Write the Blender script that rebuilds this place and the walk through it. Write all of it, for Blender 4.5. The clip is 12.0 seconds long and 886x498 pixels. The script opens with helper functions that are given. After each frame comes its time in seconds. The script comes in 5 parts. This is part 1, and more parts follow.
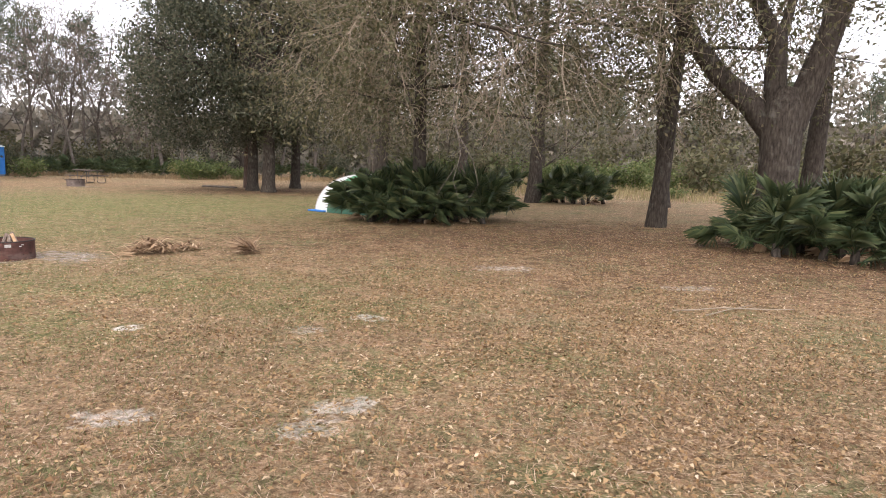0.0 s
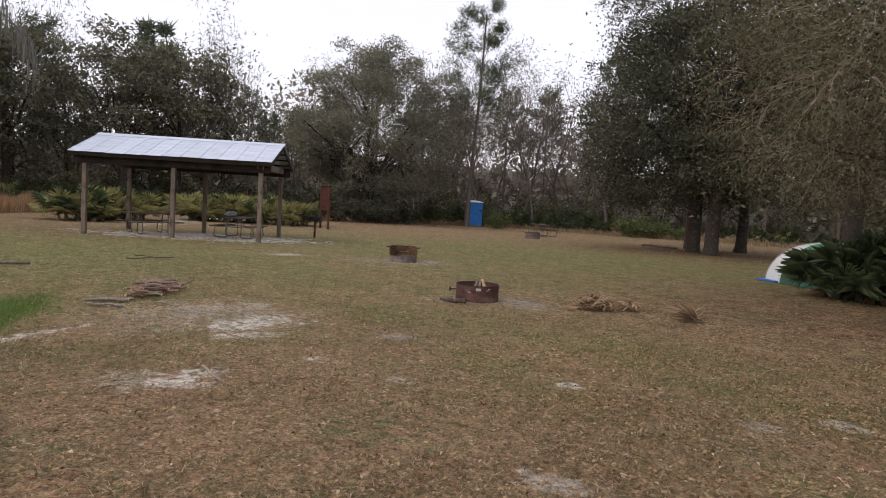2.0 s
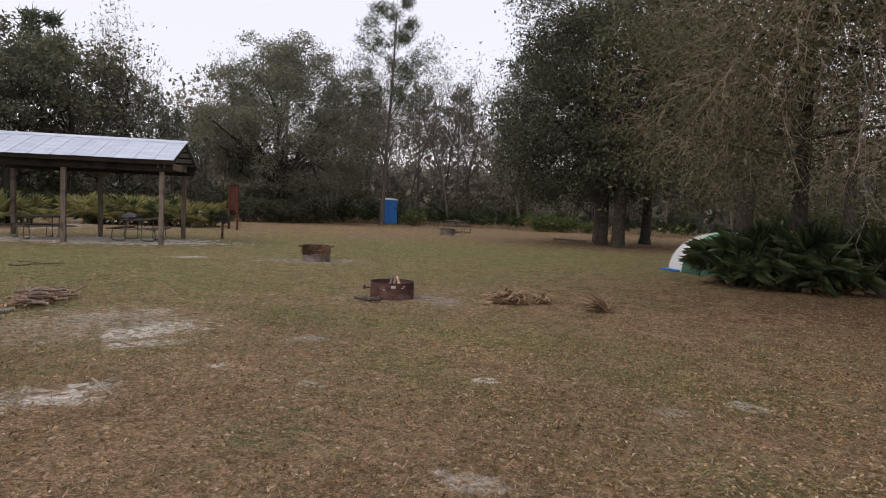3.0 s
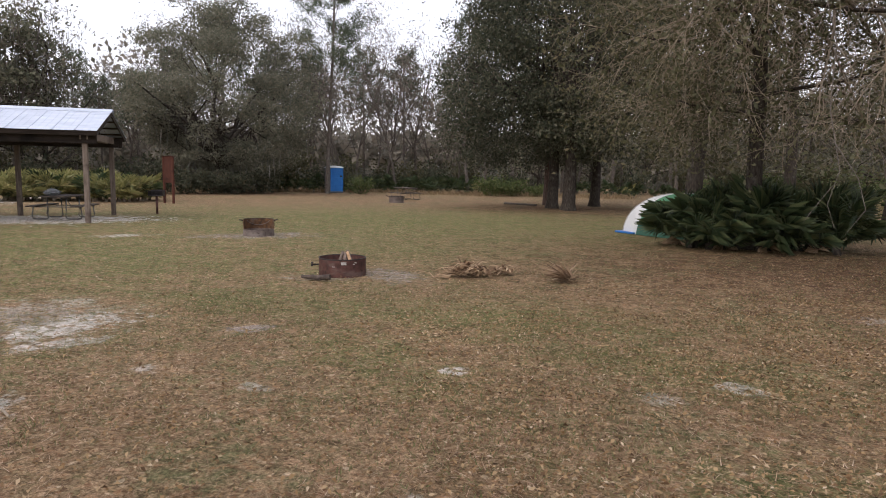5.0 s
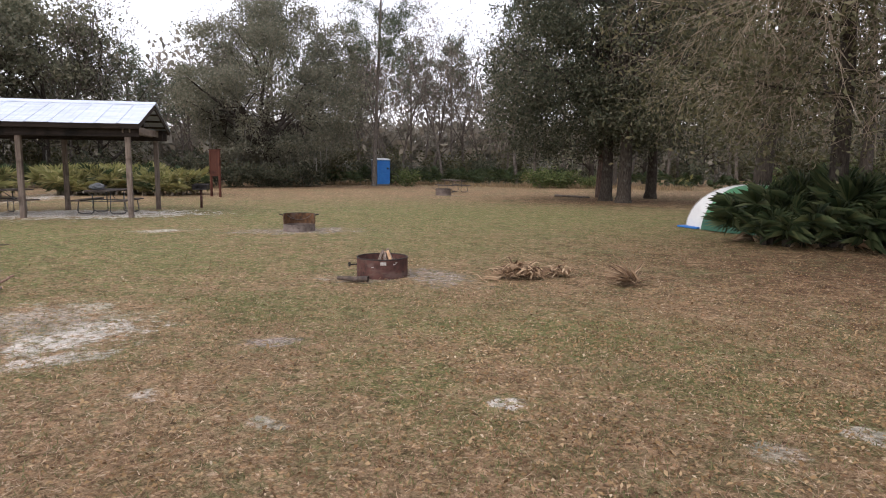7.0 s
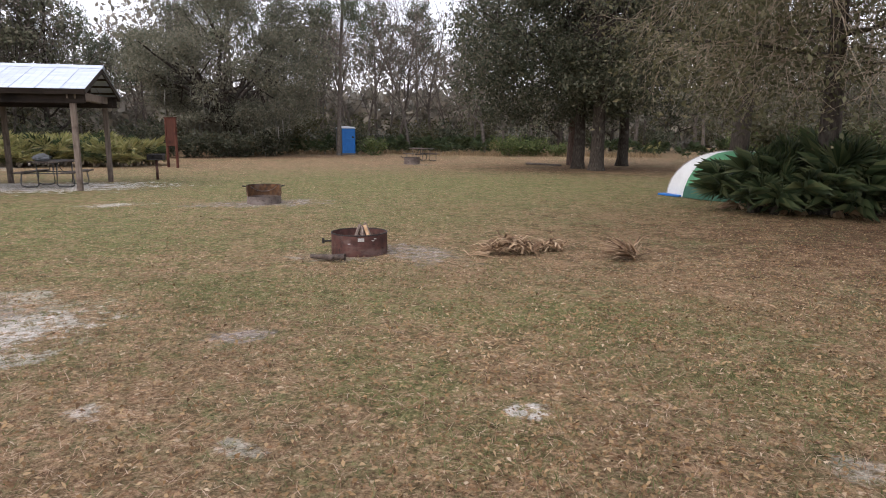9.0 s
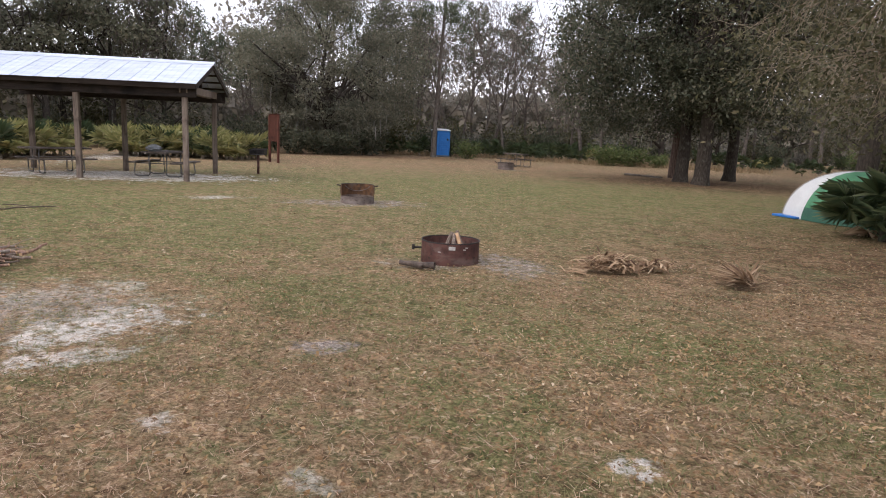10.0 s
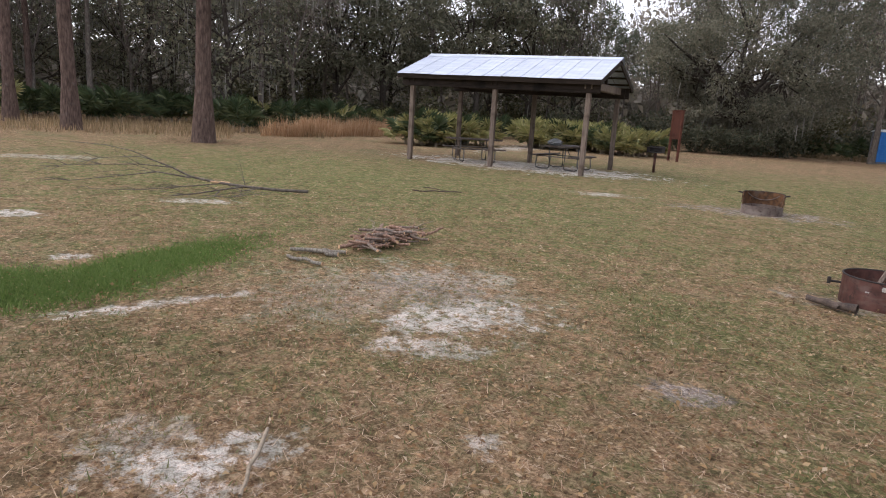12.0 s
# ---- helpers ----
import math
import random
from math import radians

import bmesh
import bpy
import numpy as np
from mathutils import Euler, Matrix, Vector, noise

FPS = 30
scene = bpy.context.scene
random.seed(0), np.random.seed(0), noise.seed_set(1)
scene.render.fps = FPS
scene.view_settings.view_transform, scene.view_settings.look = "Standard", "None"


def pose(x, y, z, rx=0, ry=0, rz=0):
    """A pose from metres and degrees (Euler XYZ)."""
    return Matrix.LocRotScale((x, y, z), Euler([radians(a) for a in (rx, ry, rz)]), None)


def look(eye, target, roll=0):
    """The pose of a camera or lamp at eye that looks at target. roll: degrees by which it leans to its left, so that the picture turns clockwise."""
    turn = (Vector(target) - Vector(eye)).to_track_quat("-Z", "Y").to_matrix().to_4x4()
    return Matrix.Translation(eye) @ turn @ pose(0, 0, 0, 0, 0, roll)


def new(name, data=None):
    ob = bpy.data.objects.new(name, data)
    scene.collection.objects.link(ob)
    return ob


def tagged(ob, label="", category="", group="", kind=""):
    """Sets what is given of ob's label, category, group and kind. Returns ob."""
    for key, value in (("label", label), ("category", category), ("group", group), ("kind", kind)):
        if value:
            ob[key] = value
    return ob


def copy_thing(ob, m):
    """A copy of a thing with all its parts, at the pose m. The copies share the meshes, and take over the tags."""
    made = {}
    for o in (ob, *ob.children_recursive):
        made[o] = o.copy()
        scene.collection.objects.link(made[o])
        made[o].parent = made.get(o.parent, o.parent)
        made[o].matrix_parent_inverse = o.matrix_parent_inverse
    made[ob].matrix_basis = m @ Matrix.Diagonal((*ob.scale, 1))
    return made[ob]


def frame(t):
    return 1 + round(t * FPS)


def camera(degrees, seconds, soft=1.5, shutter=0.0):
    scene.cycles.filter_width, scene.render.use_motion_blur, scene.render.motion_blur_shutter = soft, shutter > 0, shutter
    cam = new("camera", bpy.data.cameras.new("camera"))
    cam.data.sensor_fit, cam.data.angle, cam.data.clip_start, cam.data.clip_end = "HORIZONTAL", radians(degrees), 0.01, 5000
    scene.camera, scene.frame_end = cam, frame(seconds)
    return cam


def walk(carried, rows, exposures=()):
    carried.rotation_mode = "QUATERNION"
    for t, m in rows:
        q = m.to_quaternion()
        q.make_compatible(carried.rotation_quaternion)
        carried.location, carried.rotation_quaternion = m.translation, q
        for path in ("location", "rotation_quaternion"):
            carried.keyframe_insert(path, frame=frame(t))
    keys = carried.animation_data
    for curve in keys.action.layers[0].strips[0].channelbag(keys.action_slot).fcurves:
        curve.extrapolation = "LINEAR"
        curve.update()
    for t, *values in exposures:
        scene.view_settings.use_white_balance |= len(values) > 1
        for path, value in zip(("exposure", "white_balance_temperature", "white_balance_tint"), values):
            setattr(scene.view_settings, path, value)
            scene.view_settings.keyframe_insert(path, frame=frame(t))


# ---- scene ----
cam = camera(68.4, 12.0, soft=1.0)
PATH = [
    (0, (0.281, 0.168, 1.612), (0.274, 2.151, 1.355), 1.5),
    (0.5, (0.149, 0.256, 1.625), (-0.119, 2.228, 1.428), -0.1),
    (1, (0.042, 0.299, 1.617), (-0.594, 2.184, 1.41), 0.4),
    (1.5, (0.037, 0.355, 1.631), (-1.026, 2.039, 1.444), 0.1),
    (2, (-0.003, 0.493, 1.655), (-1.211, 2.081, 1.521), 3.3),
    (2.5, (0.002, 0.59, 1.639), (-1.072, 2.271, 1.491), 3.7),
    (3, (-0.062, 0.654, 1.626), (-1.057, 2.385, 1.498), 2.4),
    (3.5, (-0.219, 0.749, 1.623), (-1.172, 2.5, 1.471), -0.2),
    (3.7, (-0.274, 0.776, 1.632), (-1.182, 2.548, 1.443), -1.0),
    (5.3, (-0.565, 1.392, 1.661), (-1.364, 3.208, 1.41), 2.4),
    (5.5, (-0.609, 1.472, 1.648), (-1.287, 3.333, 1.369), 2.1),
    (6, (-0.742, 1.692, 1.678), (-1.448, 3.539, 1.379), -0.6),
    (6.5, (-0.846, 1.894, 1.652), (-1.732, 3.644, 1.267), -0.8),
    (7, (-0.951, 2.141, 1.65), (-1.927, 3.869, 1.396), 0.6),
    (7.2, (-0.991, 2.228, 1.675), (-1.994, 3.928, 1.35), 2.3),
    (8.8, (-1.529, 2.647, 1.656), (-2.446, 4.389, 1.299), -0.7),
    (9, (-1.565, 2.729, 1.604), (-2.439, 4.494, 1.258), 0.3),
    (9.5, (-1.742, 2.939, 1.614), (-2.812, 4.6, 1.309), 1.7),
    (10, (-1.845, 3.07, 1.622), (-2.95, 4.702, 1.281), 2.5),
    (10.2, (-1.932, 3.064, 1.648), (-3.186, 4.587, 1.321), 1.9),
    (10.5, (-2.013, 3.108, 1.658), (-3.528, 4.377, 1.346), 0.8),
    (11, (-2.147, 3.16, 1.659), (-3.916, 4.011, 1.277), 1.9),
    (11.5, (-2.265, 3.389, 1.643), (-4.089, 4.098, 1.233), 2.7),
    (12, (-2.296, 3.6, 1.651), (-4.107, 4.341, 1.236), 3.6),
]
EXPOSURES = [(0, 1.15, 6500, 15), (0.5, 1.1, 6500, 15), (1.0, 0.9, 6500, 15), (1.5, 0.6, 6500, 15), (2.0, -0.02, 6500, 15), (2.5, -0.15, 6500, 15), (3.0, -0.16, 6500, 15), (3.7, -0.04, 6500, 15), (5.5, 0.4, 6350, 15), (6.0, 0.58, 6350, 15), (6.5, 0.68, 6350, 15), (7.2, 0.48, 6350, 15), (9.5, 0.52, 6250, 15), (10.5, 0.42, 6250, 15), (12, 0.36, 6250, 15)]
walk(cam, [(t, look(eye, target, roll)) for t, eye, target, roll in PATH], EXPOSURES)

# ---- sky and sun: an even overcast sky with a weak wide sun ----
world = bpy.data.worlds.new("overcast_sky")
scene.world = world
world.use_nodes = True
wn, wl = world.node_tree.nodes, world.node_tree.links
wn.clear()
w_out = wn.new("ShaderNodeOutputWorld")
sky = wn.new("ShaderNodeTexSky")
sky.sky_type, sky.sun_disc = "NISHITA", False
sky.sun_elevation, sky.sun_rotation = radians(43), radians(203)
sky.dust_density = 4.0
b_sky, b_cloud, b_add = wn.new("ShaderNodeBackground"), wn.new("ShaderNodeBackground"), wn.new("ShaderNodeAddShader")
b_sky.inputs[1].default_value = 0.05
b_cloud.inputs[0].default_value = (0.97, 0.965, 1.0, 1)
b_cloud.inputs[1].default_value = 0.93
wl.new(sky.outputs[0], b_sky.inputs[0])
wl.new(b_sky.outputs[0], b_add.inputs[0])
wl.new(b_cloud.outputs[0], b_add.inputs[1])
wl.new(b_add.outputs[0], w_out.inputs[0])
sun_data = bpy.data.lights.new("sun", "SUN")
sun_data.energy, sun_data.angle, sun_data.color = 0.6, radians(25), (1.0, 0.95, 0.87)
sun = new("sun", sun_data)
sun.matrix_world = look((-12, -20, 30), (0, 8, 0))


# ---- material helpers ----
class Mat:
    def __init__(self, name):
        self.m = bpy.data.materials.new(name)
        self.m.use_nodes = True
        self.n, self.l = self.m.node_tree.nodes, self.m.node_tree.links
        self.p = self.n["Principled BSDF"]
        self.out = self.n["Material Output"]

    def node(self, kind, **inputs):
        nd = self.n.new("ShaderNode" + kind)
        for k, v in inputs.items():
            key = k.replace("_", " ")
            if hasattr(v, "node"):
                self.l.new(v, nd.inputs[key])
            else:
                nd.inputs[key].default_value = v
        return nd

    def coord(self, scale=(1, 1, 1)):
        t = self.n.new("ShaderNodeTexCoord")
        mp = self.n.new("ShaderNodeMapping")
        mp.inputs["Scale"].default_value = scale
        self.l.new(t.outputs["Object"], mp.inputs["Vector"])
        return mp.outputs[0]

    def noise(self, scale, detail=4.0, vec=None, rough=0.55):
        nd = self.node("TexNoise", Scale=scale, Detail=detail, Roughness=rough)
        if vec is not None:
            self.l.new(vec, nd.inputs["Vector"])
        return nd.outputs[0]

    def ramp(self, fac, stops):
        r = self.n.new("ShaderNodeValToRGB")
        e = r.color_ramp.elements
        while len(e) < len(stops):
            e.new(0.5)
        for el, (pos, col) in zip(e, stops):
            el.position, el.color = pos, (*col, 1) if len(col) == 3 else col
        self.l.new(fac, r.inputs[0])
        return r.outputs[0]

    def math(self, op, a, b=0.0, c=None, clamp=False):
        nd = self.n.new("ShaderNodeMath")
        nd.operation, nd.use_clamp = op, clamp
        for i, v in enumerate((a, b, c)):
            if v is None:
                continue
            if hasattr(v, "node"):
                self.l.new(v, nd.inputs[i])
            else:
                nd.inputs[i].default_value = v
        return nd.outputs[0]

    def mix(self, fac, a, b, kind="MIX"):
        nd = self.n.new("ShaderNodeMix")
        nd.data_type, nd.blend_type = "RGBA", kind
        for sock, v in ((nd.inputs["Factor"], fac), (nd.inputs["A"], a), (nd.inputs["B"], b)):
            if hasattr(v, "node"):
                self.l.new(v, sock)
            elif isinstance(v, tuple):
                sock.default_value = (*v, 1)
            else:
                sock.default_value = v
        # the colour sockets of a Mix node come after its float and vector ones
        return nd.outputs[2]

    def step(self, v, lo, hi):
        nd = self.node("MapRange", From_Min=lo, From_Max=hi)
        nd.interpolation_type = "SMOOTHSTEP"
        self.l.new(v, nd.inputs["Value"])
        return nd.outputs[0]

    def colour(self, c):
        if hasattr(c, "node"):
            self.l.new(c, self.p.inputs["Base Color"])
        else:
            self.p.inputs["Base Color"].default_value = (*c, 1)

    def finish(self, rough=0.8, metal=0.0, bump=None, strength=0.4, dist=0.02, spec=0.3):
        if hasattr(rough, "node"):
            self.l.new(rough, self.p.inputs["Roughness"])
        else:
            self.p.inputs["Roughness"].default_value = rough
        self.p.inputs["Metallic"].default_value = metal
        self.p.inputs["Specular IOR Level"].default_value = spec
        if bump is not None:
            b = self.node("Bump", Strength=strength, Distance=dist, Height=bump)
            self.l.new(b.outputs[0], self.p.inputs["Normal"])
        return self.m


def mix_rgba(mt, fac, a, b, kind="MIX"):
    nd = mt.n.new("ShaderNodeMixRGB")
    nd.blend_type = kind
    for sock, v in zip(nd.inputs, (fac, a, b)):
        if hasattr(v, "node"):
            mt.l.new(v, sock)
        elif isinstance(v, tuple):
            sock.default_value = (*v, 1)
        else:
            sock.default_value = v
    return nd.outputs[0]


Mat.mix = mix_rgba


def leaf_mat(name, stops, through_light=0.38, rough=0.55, vary=0.35, spec=0.25):
    """Leaves: each blade takes its own tone, each plant a shift of it, with light passing through."""
    mt = Mat(name)
    geo = mt.n.new("ShaderNodeNewGeometry")
    info = mt.n.new("ShaderNodeObjectInfo")
    col = mt.ramp(geo.outputs["Random Per Island"], stops)
    big = mt.noise(0.35, 3, mt.coord())
    v = mt.math("MULTIPLY_ADD", info.outputs["Random"], vary, 1 - vary / 2)
    v = mt.math("MULTIPLY", v, mt.math("MULTIPLY_ADD", big, 0.8, 0.6))
    hsv = mt.node("HueSaturation", Color=col, Value=v)
    mt.colour(hsv.outputs[0])
    mt.finish(rough, spec=spec)
    tr = mt.n.new("ShaderNodeBsdfTranslucent")
    mt.l.new(hsv.outputs[0], tr.inputs["Color"])
    mx = mt.n.new("ShaderNodeMixShader")
    mx.inputs[0].default_value = through_light
    mt.l.new(mt.p.outputs[0], mx.inputs[1])
    mt.l.new(tr.outputs[0], mx.inputs[2])
    mt.l.new(mx.outputs[0], mt.out.inputs["Surface"])
    return mt.m


def bark_mat(name, dark, light, stretch=0.25, scale=9.0, lichen=0.3):
    mt = Mat(name)
    vec = mt.coord((1, 1, stretch))
    vor = mt.node("TexVoronoi", Scale=scale * 1.6, Vector=vec)
    n = mt.noise(scale * 2.2, 7, vec, 0.7)
    h = mt.math("MULTIPLY_ADD", mt.step(vor.outputs["Distance"], 0.65, 0.15), 0.16, mt.math("MULTIPLY", n, 0.92))
    col = mt.ramp(h, [(0.3, dark), (0.75, light)])
    spots = mt.step(mt.noise(3.2, 5, mt.coord()), 0.6 - lichen * 0.2, 0.74)
    col = mt.mix(mt.math("MULTIPLY", spots, lichen), col, (0.34, 0.35, 0.31))
    mt.colour(col)
    return mt.finish(0.9, bump=h, strength=0.8, dist=0.03, spec=0.1)


def wood_mat(name, a, b, grain=(30, 30, 2.2), rough=0.8):
    mt = Mat(name)
    info = mt.n.new("ShaderNodeObjectInfo")
    vec = mt.coord(grain)
    g = mt.noise(1.0, 7, vec, 0.65)
    st = mt.noise(2.2, 4, mt.coord())
    col = mt.ramp(g, [(0.3, a), (0.7, b)])
    col = mt.mix(mt.step(st, 0.5, 0.75), col, tuple(x * 0.6 for x in a))
    hsv = mt.node("HueSaturation", Color=col, Value=mt.math("MULTIPLY_ADD", info.outputs["Random"], 0.4, 0.8))
    mt.colour(hsv.outputs[0])
    return mt.finish(rough, bump=g, strength=0.35, dist=0.006, spec=0.2)


def plain_mat(name, a, b, scale=6.0, rough=0.6, metal=0.0, bump=0.15, spec=0.3):
    mt = Mat(name)
    n1, n2 = mt.noise(scale, 5, mt.coord()), mt.noise(scale * 9, 4, mt.coord())
    f = mt.math("MULTIPLY_ADD", n2, 0.4, mt.math("MULTIPLY", n1, 0.6))
    mt.colour(mt.ramp(f, [(0.35, a), (0.65, b)]))
    return mt.finish(mt.math("MULTIPLY_ADD", n1, 0.3, rough - 0.15), metal, f, bump, 0.01, spec)


# ---- mesh helpers ----
class Shape:
    """Vertices and faces gathered into one mesh."""

    def __init__(self):
        self.v, self.f, self.count = [], [], 0

    def add(self, v, f):
        v = np.asarray(v, float)
        self.v.append(v)
        self.f.extend([[i + self.count for i in q] for q in f])
        self.count += len(v)
        return self

    def box(self, centre, size, turn=(0, 0, 0), bevel=0.008):
        sx, sy, sz = (s / 2 for s in size)
        b = min(bevel, sx * 0.9, sy * 0.9, sz * 0.9)
        bm = bmesh.new()
        bmesh.ops.create_cube(bm, size=1)
        for v in bm.verts:
            v.co = Vector((v.co.x * 2 * sx, v.co.y * 2 * sy, v.co.z * 2 * sz))
        if b > 0:
            bmesh.ops.bevel(bm, geom=bm.edges[:], offset=b, segments=1, affect="EDGES")
        m = pose(*centre, *turn)
        bm.verts.index_update()
        vs, fs = [m @ v.co for v in bm.verts], [[v.index for v in f.verts] for f in bm.faces]
        bm.free()
        return self.add([tuple(v) for v in vs], fs)

    def tube(self, pts, radii, sides=6, cap=True):
        pts = np.asarray(pts, float)
        radii = np.broadcast_to(np.asarray(radii, float), (len(pts),))
        v, f = ring_tube(pts, radii, sides)
        if cap:
            f = f + [list(range(sides))[::-1], list(range((len(pts) - 1) * sides, len(pts) * sides))]
        return self.add(v, f)

    def mesh(self, name, material, smooth=False):
        me = bpy.data.meshes.new(name)
        v = np.concatenate(self.v) if self.v else np.zeros((0, 3))
        me.from_pydata(v.tolist(), [], self.f)
        me.materials.append(material)
        if smooth:
            me.polygons.foreach_set("use_smooth", [True] * len(me.polygons))
        me.update()
        return me


def ring_tube(pts, radii, sides):
    n = len(pts)
    tang = np.gradient(pts, axis=0)
    tang /= np.linalg.norm(tang, axis=1, keepdims=True) + 1e-9
    ref = np.array([0.0, 0, 1]) if abs(tang[:, 2]).mean() < 0.8 else np.array([1.0, 0.0, 0])
    a = np.cross(tang, ref)
    a /= np.linalg.norm(a, axis=1, keepdims=True) + 1e-9
    b = np.cross(tang, a)
    th = np.arange(sides) * 2 * math.pi / sides
    v = pts[:, None] + radii[:, None, None] * (a[:, None] * np.cos(th)[None, :, None] + b[:, None] * np.sin(th)[None, :, None])
    f = []
    for i in range(n - 1):
        o = i * sides
        for j in range(sides):
            k = (j + 1) % sides
            f.append([o + j, o + k, o + sides + k, o + sides + j])
    return v.reshape(-1, 3), f


def part(name, shape, material, parent, label="", smooth=False, at=None):
    """One mesh object under a thing or under a part."""
    me = shape if isinstance(shape, bpy.types.Mesh) else shape.mesh(name, material, smooth)
    ob = new(name, me)
    ob.parent = parent
    if at is not None:
        ob.matrix_basis = at
    if label:
        ob["label"] = label
    return ob


def thing(name, label, category, at=None, group="", kind=""):
    ob = new(name)
    ob.empty_display_size = 0.2
    if at is not None:
        ob.matrix_basis = at
    return tagged(ob, label, category, group, kind)


def solo(name, shape, material, label, category, at=None, group="", kind="", smooth=False):
    ob = new(name, shape.mesh(name, material, smooth) if isinstance(shape, Shape) else shape)
    if at is not None:
        ob.matrix_basis = at
    return tagged(ob, label, category, group, kind)


def loose_mesh(name, v, per, material):
    """A mesh of loose small blades: v holds per vertices a blade, one face each."""
    v = np.asarray(v, np.float32).reshape(-1, 3)
    n = len(v) // per
    me = bpy.data.meshes.new(name)
    me.vertices.add(n * per)
    me.vertices.foreach_set("co", v.ravel())
    me.loops.add(n * per)
    me.loops.foreach_set("vertex_index", np.arange(n * per, dtype=np.int32))
    me.polygons.add(n)
    me.polygons.foreach_set("loop_start", np.arange(0, n * per, per, dtype=np.int32))
    me.materials.append(material)
    me.update(calc_edges=True)
    return me


def unit(rng, n):
    v = rng.normal(size=(n, 3))
    return v / (np.linalg.norm(v, axis=1, keepdims=True) + 1e-9)


def leaves(rng, points, per_point, spread, size, slim=0.45, flat=0.0, droop=0.0):
    """Diamond-shaped leaves scattered round points."""
    p = np.repeat(points, per_point, axis=0)
    n = len(p)
    p = p + rng.normal(size=(n, 3)) * np.array([spread, spread, spread * 0.8])
    a = unit(rng, n)
    a[:, 2] = a[:, 2] * (1 - flat) - droop
    a /= np.linalg.norm(a, axis=1, keepdims=True) + 1e-9
    b = np.cross(a, unit(rng, n))
    b /= np.linalg.norm(b, axis=1, keepdims=True) + 1e-9
    s = size * rng.uniform(0.6, 1.35, (n, 1))
    fold = np.cross(a, b) * s * 0.15
    return np.stack([p - a * s * 0.5, p + b * s * slim * 0.5 + fold, p + a * s * 0.5, p - b * s * slim * 0.5 + fold], 1)


def needles(rng, points, per_point, length, width, spread=0.0):
    p = np.repeat(points, per_point, axis=0)
    n = len(p)
    p = p + rng.normal(size=(n, 3)) * (spread, spread, spread * 0.7)
    d = unit(rng, n)
    d[:, 2] += 0.25
    side = np.cross(d, unit(rng, n))
    side /= np.linalg.norm(side, axis=1, keepdims=True) + 1e-9
    length = length * rng.uniform(0.6, 1.2, (n, 1))
    return np.stack([p - side * width * 0.5, p + side * width * 0.5, p + d * length], 1)


def strands(rng, points, per_point, length, width, spread=0.15):
    """Hanging strands of moss."""
    p = np.repeat(points, per_point, axis=0)
    n = len(p)
    p = p + rng.normal(size=(n, 3)) * spread
    th = rng.uniform(0, math.pi * 2, n)
    side = np.stack([np.cos(th), np.sin(th), np.zeros(n)], 1) * width * rng.uniform(0.5, 1.5, (n, 1))
    down = np.stack([rng.normal(0, 0.08, n), rng.normal(0, 0.08, n), -rng.uniform(0.4, 1.3, n)], 1) * length
    return np.stack([p - side, p + side, p + down * 0.55 + side * 0.8, p + down], 1)


def grow(rng, spec, start, direction, length, radius):
    """A branching skeleton: tubes by level, and the points that carry leaves."""
    tubes, tips = [], []

    def rec(level, start, d, length, rad):
        s = spec[level]
        n = s["seg"]
        pts, d = [start], d / np.linalg.norm(d)
        for _ in range(n):
            d = d + rng.normal(0, s["wob"], 3)
            d[2] += s["lift"] / n
            d = d / np.linalg.norm(d)
            pts.append(pts[-1] + d * length / n)
        pts = np.array(pts)
        radii = rad * (1 - np.linspace(0, 1, n + 1) * (1 - s["taper"]))
        if level == 0:
            radii[0] *= s.get("flare", 1.3)
        tubes.append((pts, radii, s["sides"], level))
        if s.get("leafy"):
            tips.append(pts[1:] if s["leafy"] == 1 else pts[len(pts) // 2:])
        if level + 1 == len(spec):
            return
        c = spec[level + 1]
        for j in range(c["n"]):
            f = c["f0"] + (c["f1"] - c["f0"]) * (j + rng.random()) / c["n"]
            x = f * n
            i = min(int(x), n - 1)
            p = pts[i] + (pts[i + 1] - pts[i]) * (x - i)
            t = pts[i + 1] - pts[i]
            t = t / np.linalg.norm(t)
            u = np.cross(t, (0, 0, 1) if abs(t[2]) < 0.9 else (1, 0, 0))
            u = u / np.linalg.norm(u)
            w = np.cross(t, u)
            az = j * 2.4 + rng.uniform(-0.5, 0.5) + level
            ang = radians(c["ang"]) * rng.uniform(0.75, 1.25)
            cd = t * math.cos(ang) + (u * math.cos(az) + w * math.sin(az)) * math.sin(ang)
            lk = c["len"] * rng.uniform(0.7, 1.2) * (1 - c.get("shrink", 0.0) * (f - c["f0"]) / max(c["f1"] - c["f0"], 1e-6))
            rec(level + 1, p, cd, length * lk if c["len"] < 1.5 else lk, radii[i] * c["rr"])

    rec(0, np.array(start, float), np.array(direction, float), length, radius)
    return tubes, (np.concatenate(tips) if tips else np.zeros((0, 3)))


def limb_shape(tubes, levels):
    sh = Shape()
    for pts, radii, sides, level in tubes:
        if level in levels:
            sh.tube(pts, radii, sides, cap=False)
    return sh

